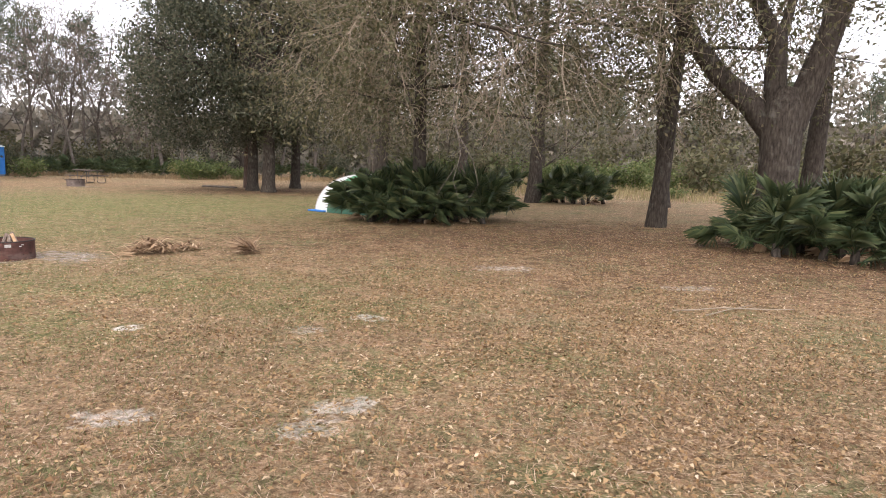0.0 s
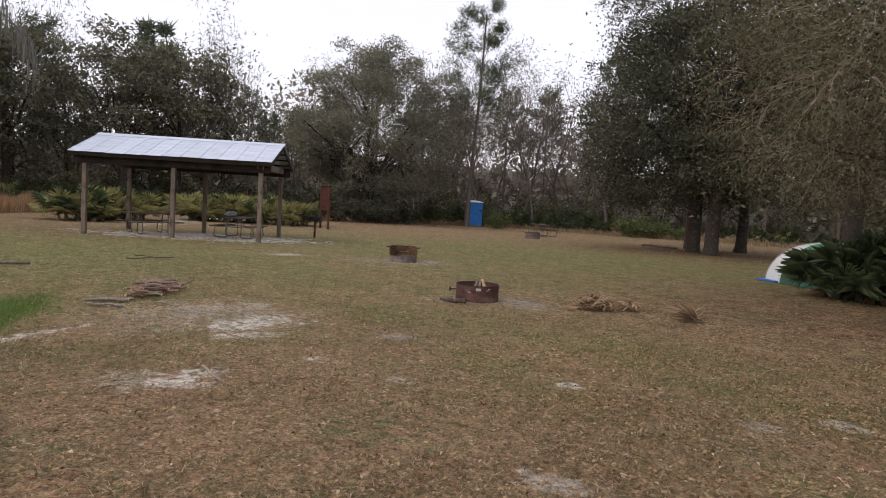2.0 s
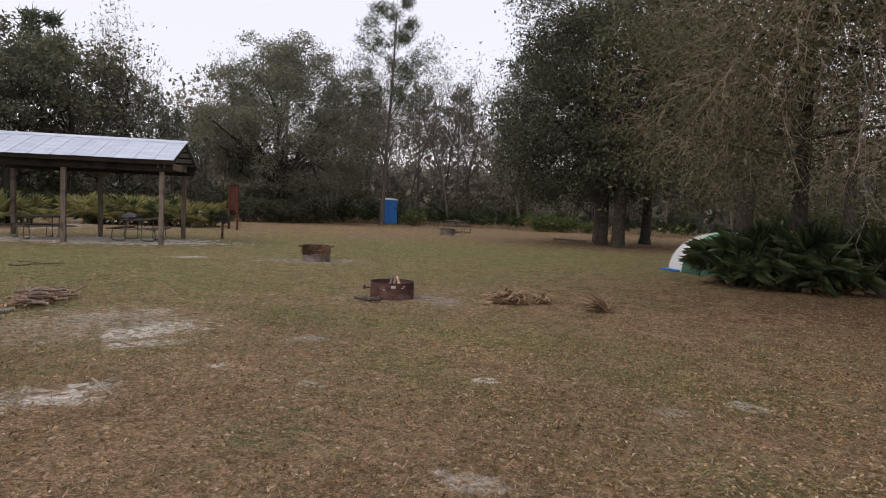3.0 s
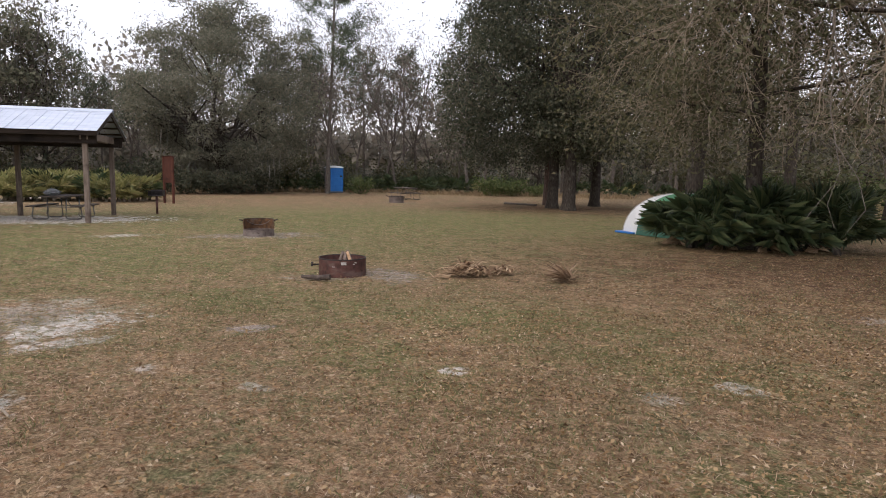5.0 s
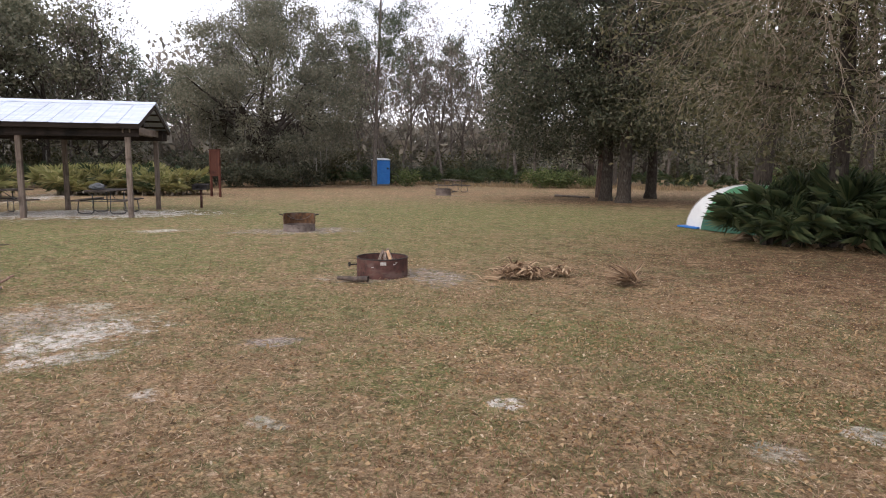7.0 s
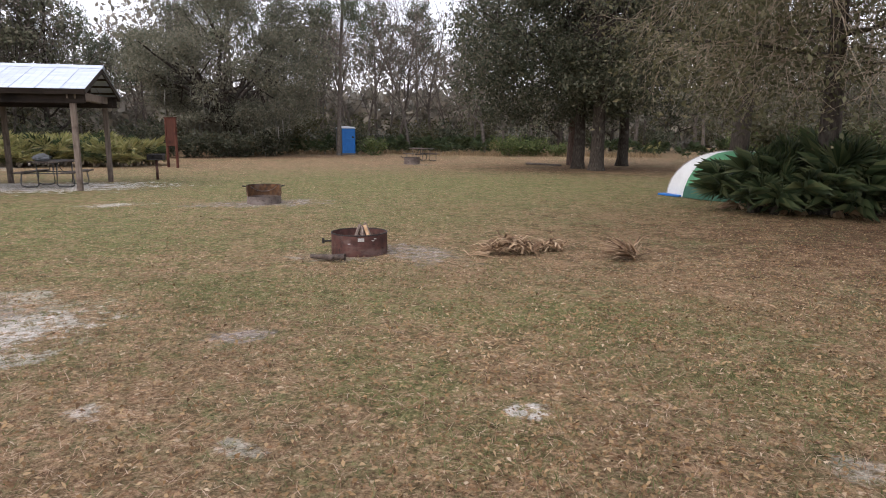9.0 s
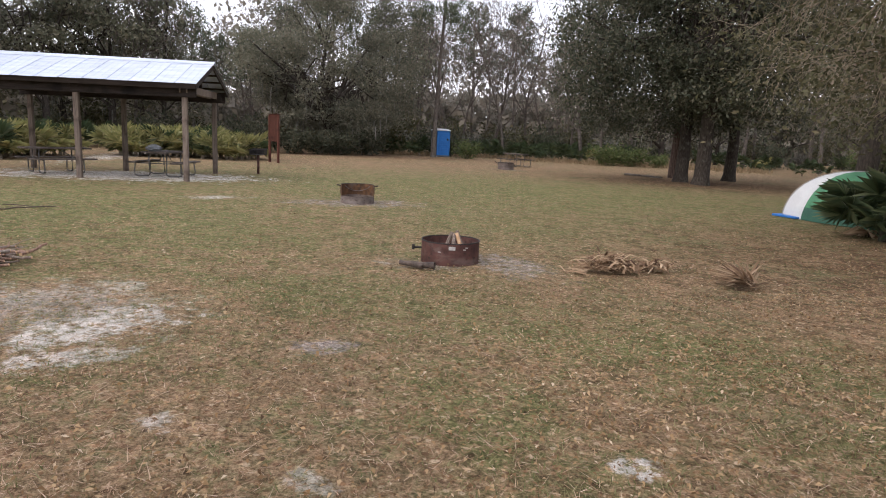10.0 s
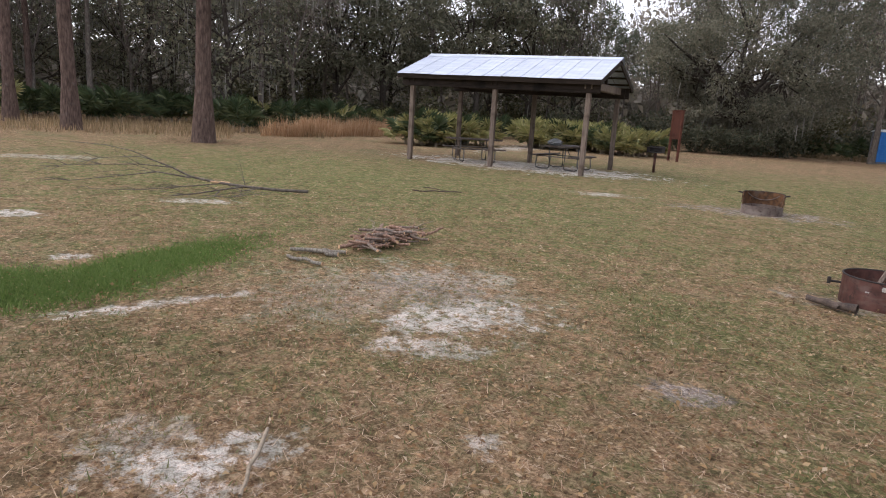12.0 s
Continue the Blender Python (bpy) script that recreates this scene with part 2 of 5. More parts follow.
# ---- materials ----
M_OAK_LEAF = leaf_mat("oak_leaf", [(0.0, (0.058, 0.058, 0.028)), (0.5, (0.105, 0.104, 0.052)), (0.85, (0.15, 0.138, 0.078)), (1.0, (0.2, 0.17, 0.10))])
M_GREY_LEAF = leaf_mat("live_oak_leaf", [(0.0, (0.12, 0.122, 0.085)), (0.5, (0.18, 0.178, 0.128)), (1.0, (0.26, 0.245, 0.18))])
M_DARK_LEAF = leaf_mat("dark_oak_leaf", [(0.0, (0.05, 0.06, 0.036)), (0.6, (0.1, 0.108, 0.069)), (1.0, (0.18, 0.168, 0.112))])
M_WOODS_LEAF = leaf_mat("woods_leaf", [(0.0, (0.09, 0.096, 0.06)), (0.5, (0.15, 0.15, 0.098)), (1.0, (0.22, 0.205, 0.14))])
# aerial haze is painted into these paler, greyer leaf tones
M_FAR_HAZE_LEAF = leaf_mat("far_woods_leaf", [(0.0, (0.14, 0.132, 0.105)), (0.5, (0.21, 0.19, 0.15)), (1.0, (0.29, 0.26, 0.21))])
M_DRY_TWIG_LEAF = leaf_mat("dry_twig_leaf", [(0.0, (0.12, 0.098, 0.078)), (0.6, (0.2, 0.165, 0.135)), (1.0, (0.29, 0.245, 0.205))], 0.2, 0.9)
M_PINE = leaf_mat("pine_needles", [(0.0, (0.06, 0.08, 0.05)), (0.6, (0.105, 0.13, 0.08)), (1.0, (0.17, 0.18, 0.11))])
M_MOSS = leaf_mat("spanish_moss", [(0.0, (0.14, 0.14, 0.12)), (1.0, (0.26, 0.25, 0.22))], 0.2, 0.9)
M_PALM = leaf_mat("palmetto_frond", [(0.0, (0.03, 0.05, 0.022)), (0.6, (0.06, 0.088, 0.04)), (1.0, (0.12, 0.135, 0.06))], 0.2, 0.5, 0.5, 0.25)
# lit copy of the palmetto frond: sunlight is painted in as bright yellow-green
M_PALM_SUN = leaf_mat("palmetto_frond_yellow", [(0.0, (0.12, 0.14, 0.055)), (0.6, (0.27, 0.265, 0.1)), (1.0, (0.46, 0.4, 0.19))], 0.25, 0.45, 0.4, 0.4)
M_SHRUB = leaf_mat("shrub_leaf", [(0.0, (0.07, 0.10, 0.035)), (0.6, (0.13, 0.165, 0.06)), (1.0, (0.22, 0.23, 0.09))])
M_TAN_GRASS = leaf_mat("tan_grass", [(0.0, (0.34, 0.20, 0.105)), (0.6, (0.52, 0.335, 0.19)), (1.0, (0.62, 0.45, 0.29))], 0.3, 0.8, 0.3, 0.1)
M_PALE_GRASS = leaf_mat("pale_grass", [(0.0, (0.2, 0.175, 0.085)), (0.6, (0.32, 0.27, 0.14)), (1.0, (0.43, 0.36, 0.21))], 0.3, 0.8, 0.3, 0.1)
M_ROUGH_GRASS = leaf_mat("rough_brown_grass", [(0.0, (0.16, 0.125, 0.065)), (0.5, (0.29, 0.21, 0.12)), (1.0, (0.42, 0.31, 0.19))], 0.3, 0.8, 0.3, 0.1)
M_BLADE = leaf_mat("lawn_blade", [(0.0, (0.10, 0.115, 0.042)), (0.5, (0.16, 0.165, 0.07)), (1.0, (0.24, 0.215, 0.11))], 0.3, 0.7, 0.2, 0.15)
M_STRAW = leaf_mat("dry_straw", [(0.0, (0.15, 0.085, 0.05)), (0.4, (0.31, 0.2, 0.125)), (0.8, (0.45, 0.32, 0.215)), (1.0, (0.58, 0.46, 0.34))], 0.2, 0.8, 0.2, 0.1)
M_GREEN_BLADE = leaf_mat("fresh_blade", [(0.0, (0.085, 0.145, 0.03)), (0.7, (0.15, 0.225, 0.055)), (1.0, (0.24, 0.29, 0.10))], 0.3, 0.6, 0.2, 0.2)
M_LITTER = leaf_mat("fallen_leaf", [(0.0, (0.10, 0.06, 0.034)), (0.3, (0.21, 0.125, 0.058)), (0.6, (0.315, 0.205, 0.10)), (0.93, (0.4, 0.285, 0.16)), (1.0, (0.55, 0.44, 0.31))], 0.15, 0.75, 0.2, 0.2)
M_DRY_PALM = leaf_mat("dry_palm_strip", [(0.0, (0.09, 0.05, 0.03)), (0.5, (0.27, 0.175, 0.10)), (1.0, (0.52, 0.39, 0.255))], 0.15, 0.7, 0.2, 0.2)
M_BARK_OAK = bark_mat("oak_bark", (0.022, 0.018, 0.015), (0.10, 0.085, 0.07), 0.25, 11.0, 0.2)
M_BARK_PINE = bark_mat("pine_bark", (0.045, 0.031, 0.026), (0.17, 0.121, 0.1), 0.22, 8.0, 0.12)
M_BARK_GREY = bark_mat("grey_bark", (0.07, 0.06, 0.05), (0.21, 0.18, 0.155), 0.3, 9.0, 0.3)
M_TWIG = plain_mat("twig_bark", (0.16, 0.128, 0.09), (0.36, 0.3, 0.225), 5, 0.85)
M_FIREWOOD = bark_mat("firewood_bark", (0.10, 0.07, 0.055), (0.36, 0.29, 0.24), 0.5, 22.0, 0.6)
M_CUT = wood_mat("cut_wood", (0.42, 0.25, 0.14), (0.66, 0.45, 0.28), (20, 20, 20))
M_CHAR = plain_mat("charred_wood", (0.028, 0.021, 0.018), (0.13, 0.098, 0.078), 12, 0.85)
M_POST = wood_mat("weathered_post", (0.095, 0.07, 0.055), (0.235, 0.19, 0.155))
# wood under the pavilion roof: the eave's shade is darkened into its colour
M_SHADED_BEAM = wood_mat("dark_beam", (0.016, 0.012, 0.01), (0.05, 0.037, 0.03), (2.2, 30, 30))
M_PLANK = wood_mat("grey_plank", (0.065, 0.052, 0.044), (0.16, 0.133, 0.113), (30, 2.2, 30))
M_SIGN = wood_mat("brown_board", (0.055, 0.02, 0.014), (0.115, 0.045, 0.03), (30, 30, 3))
M_PIPE = plain_mat("galvanised_pipe", (0.09, 0.085, 0.08), (0.19, 0.18, 0.17), 9, 0.55, 0.6)
M_BLACK = plain_mat("sooty_steel", (0.02, 0.018, 0.017), (0.07, 0.06, 0.055), 9, 0.7, 0.4)
M_PLATE = plain_mat("pale_label", (0.3, 0.28, 0.26), (0.5, 0.47, 0.44), 30, 0.6)
M_SAND_BAG = plain_mat("grey_plastic", (0.16, 0.17, 0.18), (0.3, 0.31, 0.32), 12, 0.5)


def steel_mat(name, a, b, ash):
    mt = Mat(name)
    n = mt.noise(7, 6, mt.coord())
    col = mt.ramp(n, [(0.35, a), (0.62, b)])
    col = mt.mix(mt.step(mt.noise(22, 5, mt.coord()), 0.56, 0.7), col, (0.05, 0.03, 0.025))
    col = mt.mix(mt.math("MULTIPLY", mt.step(mt.noise(4, 4, mt.coord((1, 1, 2))), 0.5, 0.7), ash), col, (0.26, 0.23, 0.21))
    mt.colour(col)
    return mt.finish(0.75, 0.35, n, 0.3, 0.01)


M_RUST = steel_mat("rusted_steel", (0.065, 0.032, 0.027), (0.125, 0.06, 0.048), 0.25)
M_RUST_ORANGE = steel_mat("orange_rust_steel", (0.06, 0.035, 0.02), (0.17, 0.085, 0.04), 0.25)
M_ASH_STEEL = steel_mat("ash_grey_steel", (0.11, 0.085, 0.075), (0.21, 0.17, 0.15), 0.5)


def roof_mat():
    mt = Mat("galvalume_sheet")
    info = mt.n.new("ShaderNodeObjectInfo")
    n = mt.noise(1.4, 5, mt.coord((1, 4, 1)))
    col = mt.ramp(n, [(0.3, (0.44, 0.49, 0.58)), (0.7, (0.60, 0.65, 0.74))])
    hsv = mt.node("HueSaturation", Color=col, Value=mt.math("MULTIPLY_ADD", info.outputs["Random"], 0.12, 0.94))
    mt.colour(hsv.outputs[0])
    return mt.finish(0.45, 0.25, n, 0.08, 0.02, 0.5)


M_ROOF = roof_mat()


def plastic(name, a, b, rough=0.45):
    return plain_mat(name, a, b, 2.5, rough, 0, 0.05, 0.4)


M_BLUE = plastic("blue_plastic", (0.012, 0.13, 0.42), (0.03, 0.19, 0.52))
M_GREY_PLASTIC = plastic("grey_plastic_wall", (0.10, 0.11, 0.13), (0.16, 0.17, 0.19))
M_ROOF_PLASTIC = plastic("pale_plastic_roof", (0.45, 0.5, 0.52), (0.58, 0.62, 0.63))
M_TENT_WHITE = plastic("white_nylon", (0.55, 0.56, 0.56), (0.68, 0.69, 0.68), 0.6)
M_TENT_GREEN = plastic("green_nylon", (0.05, 0.19, 0.09), (0.09, 0.27, 0.13), 0.6)
M_TENT_DARK = plastic("dark_green_nylon", (0.025, 0.09, 0.06), (0.045, 0.13, 0.085), 0.6)
M_TENT_BLUE = plastic("blue_tarp", (0.015, 0.12, 0.42), (0.03, 0.19, 0.55), 0.5)

# bare places in the lawn: x, y, half length, half width, turn in degrees, strength
SAND = [
    (-6.95, 5.62, 0.78, 0.36, 80, 1.0), (-6.5, 5.15, 0.42, 0.24, 60, 0.85), (-7.25, 6.15, 0.4, 0.2, 50, 0.8), (-8.2, 6.0, 0.75, 0.6, 60, 0.5), (-7.6, 5.4, 1.4, 0.9, 60, 0.3), (-5.26, 3.66, 0.46, 0.24, 88, 1.0),
    (-5.02, 3.62, 0.28, 0.16, 60, 0.8), (-5.6, 3.35, 0.3, 0.2, 60, 0.45), (-7.8, 3.35, 0.78, 0.12, 110, 0.85), (-8.02, 3.95, 0.3, 0.1, 100, 0.7),
    (-12.15, 1.6, 0.35, 0.25, 75, 1.4), (-9.58, 2.56, 0.2, 0.16, 60, 0.9), (-13.4, 3.9, 0.6, 0.25, 80, 0.75), (-20.4, 0.5, 1.2, 0.6, 80, 0.5),
    (-14.76, 12.6, 0.6, 0.4, 50, 0.8), (-0.35, 4.35, 0.26, 0.16, 20, 0.6), (-1.75, 4.1, 0.26, 0.18, 0, 0.6), (-0.45, 4.0, 0.3, 0.16, 10, 0.55),
    (-2.74, 6.23, 0.11, 0.09, 0, 1.1), (-0.52, 6.87, 0.2, 0.13, 0, 0.65), (1.25, 10.45, 0.4, 0.3, 0, 0.5), (3.68, 9.08, 0.35, 0.2, 0, 0.4),
    (-1.0, 6.3, 0.16, 0.12, 0, 0.5), (-21.7, 14.2, 3.6, 1.7, 41, 2.5), (-36, 23.5, 9.0, 1.0, 133, 0.9), (-5.0, 5.0, 0.12, 0.1, 0, 0.6), (-3.9, 5.1, 0.14, 0.1, 0, 0.5),
]
ASH = [(-5.85, 10.5, 0.9, 0.42, 150, 0.9), (-12.15, 14.55, 1.45, 0.6, 45, 1.2), (-6.75, 9.75, 0.6, 0.3, 20, 0.7), (-5.3, 6.55, 0.27, 0.2, 60, 1.2), (-7.9, 5.75, 0.6, 0.4, 60, 0.55), (-19.0, 34.2, 1.0, 0.8, 0, 0.5)]
DUFF = [(2.5, 15.0, 6.5, 4.2, 8, 1.0), (7.5, 12.0, 5.5, 3.6, 0, 1.0), (4.5, 10.0, 3.6, 1.8, 5, 0.7), (-8.6, 33.6, 5.5, 3.8, 10, 1.0), (-34, 38, 9, 3.0, 35, 0.8), (-27.9, 4.4, 1.8, 1.4, 0, 0.7)]
GREEN = [(-9.0, 3.2, 1.5, 0.48, 138, 1.3), (-8.55, 1.8, 1.1, 0.6, 70, 1.2), (-12, 21, 14, 9, 30, 1.0), (-17, 7, 10, 7, 30, 1.1), (1.0, 3.3, 0.5, 0.4, 0, 0.5), (-8, 14, 4, 3, 20, 0.8), (-3.4, 8.2, 2.2, 1.0, 20, 0.9), (-1.0, 7.2, 1.6, 0.7, 10, 0.7), (-6.2, 8.0, 1.9, 1.0, 30, 0.8), (-3.6, 6.2, 1.1, 0.6, 150, 0.8), (-10.5, 9, 4.0, 2.2, 50, 0.8), (0.2, 5.2, 1.4, 0.5, 20, 0.6)]
FRESH = GREEN[:2]


def ground_mat():
    mt = Mat("campground_lawn")
    vec = mt.coord()
    sep = mt.node("SeparateXYZ", Vector=vec)
    x, y = sep.outputs[0], sep.outputs[1]
    wob = mt.math("ADD", mt.math("MULTIPLY_ADD", mt.noise(1.7, 6, vec, 0.7), 3.6, -1.75), mt.math("MULTIPLY_ADD", mt.noise(6.5, 8, vec, 0.75), 3.0, -1.45))

    def field(patches, edge=0.5):
        total = None
        for px, py, a, b, turn, k in patches:
            c, s = math.cos(radians(turn)), math.sin(radians(turn))
            dx, dy = mt.math("SUBTRACT", x, px), mt.math("SUBTRACT", y, py)
            u = mt.math("ADD", mt.math("MULTIPLY", dx, c / a), mt.math("MULTIPLY", dy, s / a))
            v = mt.math("ADD", mt.math("MULTIPLY", dx, -s / b), mt.math("MULTIPLY", dy, c / b))
            d = mt.math("SQRT", mt.math("ADD", mt.math("MULTIPLY", u, u), mt.math("MULTIPLY", v, v)))
            f = mt.math("MULTIPLY", mt.step(mt.math("ADD", d, wob), 1.0 + edge, 1.0 - edge), k)
            total = f if total is None else mt.math("MAXIMUM", total, f)
        return total

    fine = mt.noise(34, 7, vec, 0.8)
    mid = mt.noise(5.5, 6, vec, 0.68)
    large = mt.noise(0.55, 5, vec, 0.62)
    grass = mt.ramp(fine, [(0.34, (0.05, 0.05, 0.022)), (0.5, (0.165, 0.155, 0.078)), (0.66, (0.35, 0.29, 0.17))])
    straw = mt.ramp(fine, [(0.34, (0.085, 0.05, 0.03)), (0.5, (0.25, 0.168, 0.10)), (0.66, (0.49, 0.355, 0.23))])
    mixf = mt.step(mt.math("ADD", mt.math("MULTIPLY", mid, 0.6), mt.math("MULTIPLY", large, 0.7)), 0.49, 0.68)
    col = mt.mix(mixf, grass, straw)
    olive = mt.ramp(fine, [(0.34, (0.055, 0.066, 0.024)), (0.5, (0.15, 0.162, 0.062)), (0.66, (0.28, 0.268, 0.125))])
    col = mt.mix(mt.math("MULTIPLY", mt.math("MULTIPLY", field(GREEN[2:], 0.7), 1.0), mt.step(mid, 0.72, 0.46), clamp=True), col, olive)
    fresh = mt.ramp(fine, [(0.34, (0.04, 0.066, 0.016)), (0.66, (0.17, 0.22, 0.07))])
    col = mt.mix(mt.math("MULTIPLY", field(FRESH), 0.9, clamp=True), col, fresh)
    duff = mt.ramp(fine, [(0.34, (0.04, 0.02, 0.013)), (0.55, (0.115, 0.063, 0.04)), (0.72, (0.21, 0.125, 0.08))])
    col = mt.mix(mt.math("MULTIPLY", field(DUFF, 0.7), mt.step(mid, 0.25, 0.6), clamp=True), col, duff)
    # fallen leaves too small and flat to be pieces: one tone a cell, in shreds
    for scale, keep, warp in ((19.0, 0.56, 5.0), (31.0, 0.6, 9.0)):
        shift = mt.node("TexNoise", Scale=warp, Detail=2.0)
        mt.l.new(vec, shift.inputs["Vector"])
        add = mt.n.new("ShaderNodeVectorMath")
        add.operation = "MULTIPLY_ADD"
        mt.l.new(shift.outputs["Color"], add.inputs[0])
        add.inputs[1].default_value = (0.09, 0.09, 0.0)
        mt.l.new(vec, add.inputs[2])
        cell = mt.node("TexVoronoi", Scale=scale, Vector=add.outputs[0])
        rnd = mt.node("SeparateColor", Color=cell.outputs["Color"])
        leaf = mt.ramp(rnd.outputs[1], [(0.0, (0.09, 0.05, 0.03)), (0.45, (0.27, 0.15, 0.08)), (0.8, (0.42, 0.28, 0.165)), (1.0, (0.6, 0.47, 0.34))])
        inside = mt.math("MULTIPLY", mt.step(rnd.outputs[0], keep, keep + 0.05), mt.step(cell.outputs["Distance"], 0.5, 0.3))
        inside = mt.math("MULTIPLY", inside, mt.math("MULTIPLY_ADD", mixf, 0.65, 0.3))
        col = mt.mix(mt.math("MULTIPLY", inside, 0.8, clamp=True), col, leaf)
    sand = mt.ramp(fine, [(0.34, (0.42, 0.375, 0.335)), (0.6, (0.68, 0.635, 0.59))])
    grain = mt.step(mt.noise(9, 9, vec, 0.82), 0.42, 0.53)
    col = mt.mix(mt.math("MULTIPLY", field(SAND, 0.28), grain, clamp=True), col, sand)
    ash = mt.ramp(mt.noise(26, 7, vec, 0.82), [(0.38, (0.11, 0.088, 0.078)), (0.5, (0.27, 0.225, 0.2)), (0.64, (0.6, 0.53, 0.48))])
    col = mt.mix(mt.math("MULTIPLY", field(ASH, 0.3), grain, clamp=True), col, ash)
    speck = mt.ramp(mt.noise(85, 5, vec, 0.75), [(0.36, (0.42, 0.42, 0.42)), (0.5, (1, 1, 1)), (0.68, (1.0, 1.0, 1.0))])
    blotch = mt.ramp(mt.noise(2.3, 7, vec, 0.75), [(0.34, (0.62, 0.64, 0.6)), (0.58, (1, 1, 1))])
    col = mt.mix(1.0, mt.mix(0.9, col, speck, "MULTIPLY"), blotch, "MULTIPLY")
    # tufts and hollows a hand wide
    tuft = mt.ramp(mt.noise(9.5, 5, vec, 0.66), [(0.36, (0.72, 0.74, 0.68)), (0.48, (1.05, 1.06, 1.03)), (0.62, (1.4, 1.36, 1.34))])
    col = mt.mix(1.0, col, tuft, "MULTIPLY")
    mt.colour(col)
    h = mt.math("ADD", mt.math("MULTIPLY", fine, 0.6), mid)
    return mt.finish(0.95, bump=h, strength=0.9, dist=0.04, spec=0.1)


M_GROUND = ground_mat()


# ---- the ground: one sheet out to the horizon ----
def ground_z(x, y):
    return 0.012 * math.sin(x * 0.9 + 0.4 * y) * math.cos(y * 0.7) + 0.01 * math.sin(1.9 * x - 1.3 * y)


def build_ground():
    near = np.arange(-62, 42, 1.0)
    xs = np.concatenate([[-2500, -900, -350, -160, -90], near - 0.0, [60, 100, 200, 420, 950, 2500]])
    near_y = np.arange(-14, 66, 1.0)
    ys = np.concatenate([[-2500, -900, -350, -150, -70, -30], near_y, [80, 110, 200, 400, 900, 2500]])
    v = [(x, y, ground_z(x, y) - 0.012 if -62 <= x <= 42 and -14 <= y <= 66 else -0.02) for y in ys for x in xs]
    w = len(xs)
    f = [[j * w + i, j * w + i + 1, (j + 1) * w + i + 1, (j + 1) * w + i] for j in range(len(ys) - 1) for i in range(w - 1)]
    solo("ground", Shape().add(v, f), M_GROUND, "flat campground lawn of dry grass, sand patches and fallen leaves", "ground", kind="structure", smooth=True)


build_ground()

# ---- trees ----
BROAD = [
    dict(seg=8, wob=0.05, lift=0.1, taper=0.35, sides=7, flare=1.3),
    dict(n=17, f0=0.14, f1=1.0, ang=58, len=0.36, wob=0.12, lift=0.3, taper=0.25, sides=4, rr=0.5, seg=5, shrink=0.45),
    dict(n=9, f0=0.2, f1=1.0, ang=45, len=0.55, wob=0.18, lift=-0.1, taper=0.3, sides=3, rr=0.5, seg=3, leafy=1),
]
BARE = [
    dict(seg=8, wob=0.06, lift=0.2, taper=0.3, sides=6, flare=1.3),
    dict(n=12, f0=0.22, f1=1.0, ang=42, len=0.5, wob=0.13, lift=0.5, taper=0.2, sides=4, rr=0.55, seg=6, shrink=0.4),
    dict(n=6, f0=0.2, f1=1.0, ang=42, len=0.5, wob=0.18, lift=0.2, taper=0.2, sides=3, rr=0.5, seg=4, leafy=1),
    dict(n=3, f0=0.2, f1=1.0, ang=40, len=0.65, wob=0.2, lift=0.0, taper=0.3, sides=3, rr=0.5, seg=2, leafy=1),
]
PINE = [
    dict(seg=10, wob=0.018, lift=0.1, taper=0.3, sides=8, flare=1.3),
    dict(n=26, f0=0.5, f1=1.0, ang=70, len=0.2, wob=0.1, lift=0.45, taper=0.3, sides=4, rr=0.35, seg=4, shrink=0.55),
    dict(n=7, f0=0.35, f1=1.0, ang=45, len=0.42, wob=0.15, lift=0.3, taper=0.4, sides=3, rr=0.5, seg=2, leafy=2),
]


def tree_thing(name, label, rng, spec, height, radius, bark, leaf, kind="leaf", per=6, spread=0.3, size=0.2, slim=0.5, moss=0, group="", lean=(0, 0), moss_len=0.9, droop=0.0):
    root = thing(name, label, "tree", group=group)
    tubes, tips = grow(rng, spec, (0, 0, -0.1), (lean[0], lean[1], 1.0), height, radius)
    part("trunk", limb_shape(tubes, (0,)), bark, root, smooth=True)
    part("branchwork", limb_shape(tubes, range(1, len(spec))), bark, root)
    if kind == "needle":
        part("crown", loose_mesh("crown", needles(rng, tips, per, size, slim, spread), 3, leaf), leaf, root)
    elif per:
        part("crown", loose_mesh("crown", leaves(rng, tips, per, spread, size, slim, droop=droop), 4, leaf), leaf, root)
    if moss:
        pick = tips[rng.random(len(tips)) < moss]
        if len(pick):
            tagged(part("moss", loose_mesh("moss", strands(rng, pick, 3, moss_len, 0.024), 4, M_MOSS), M_MOSS, root, "hanging grey moss"), kind="stuff")
    return root


def place(proto, x, y, turn, scale, name=None, label=""):
    """A copy of a plant at x, y."""
    ob = copy_thing(proto, pose(x, y, 0, 0, 0, turn))
    s = scale if isinstance(scale, tuple) else (scale, scale, scale)
    ob.scale = s
    if label:
        ob["label"] = label
    return ob


def put(ob, x, y, turn=0.0, scale=1.0):
    ob.matrix_basis = pose(x, y, 0, 0, 0, turn)
    ob.scale = (scale, scale, scale) if not isinstance(scale, tuple) else scale
    return ob


R = np.random.default_rng

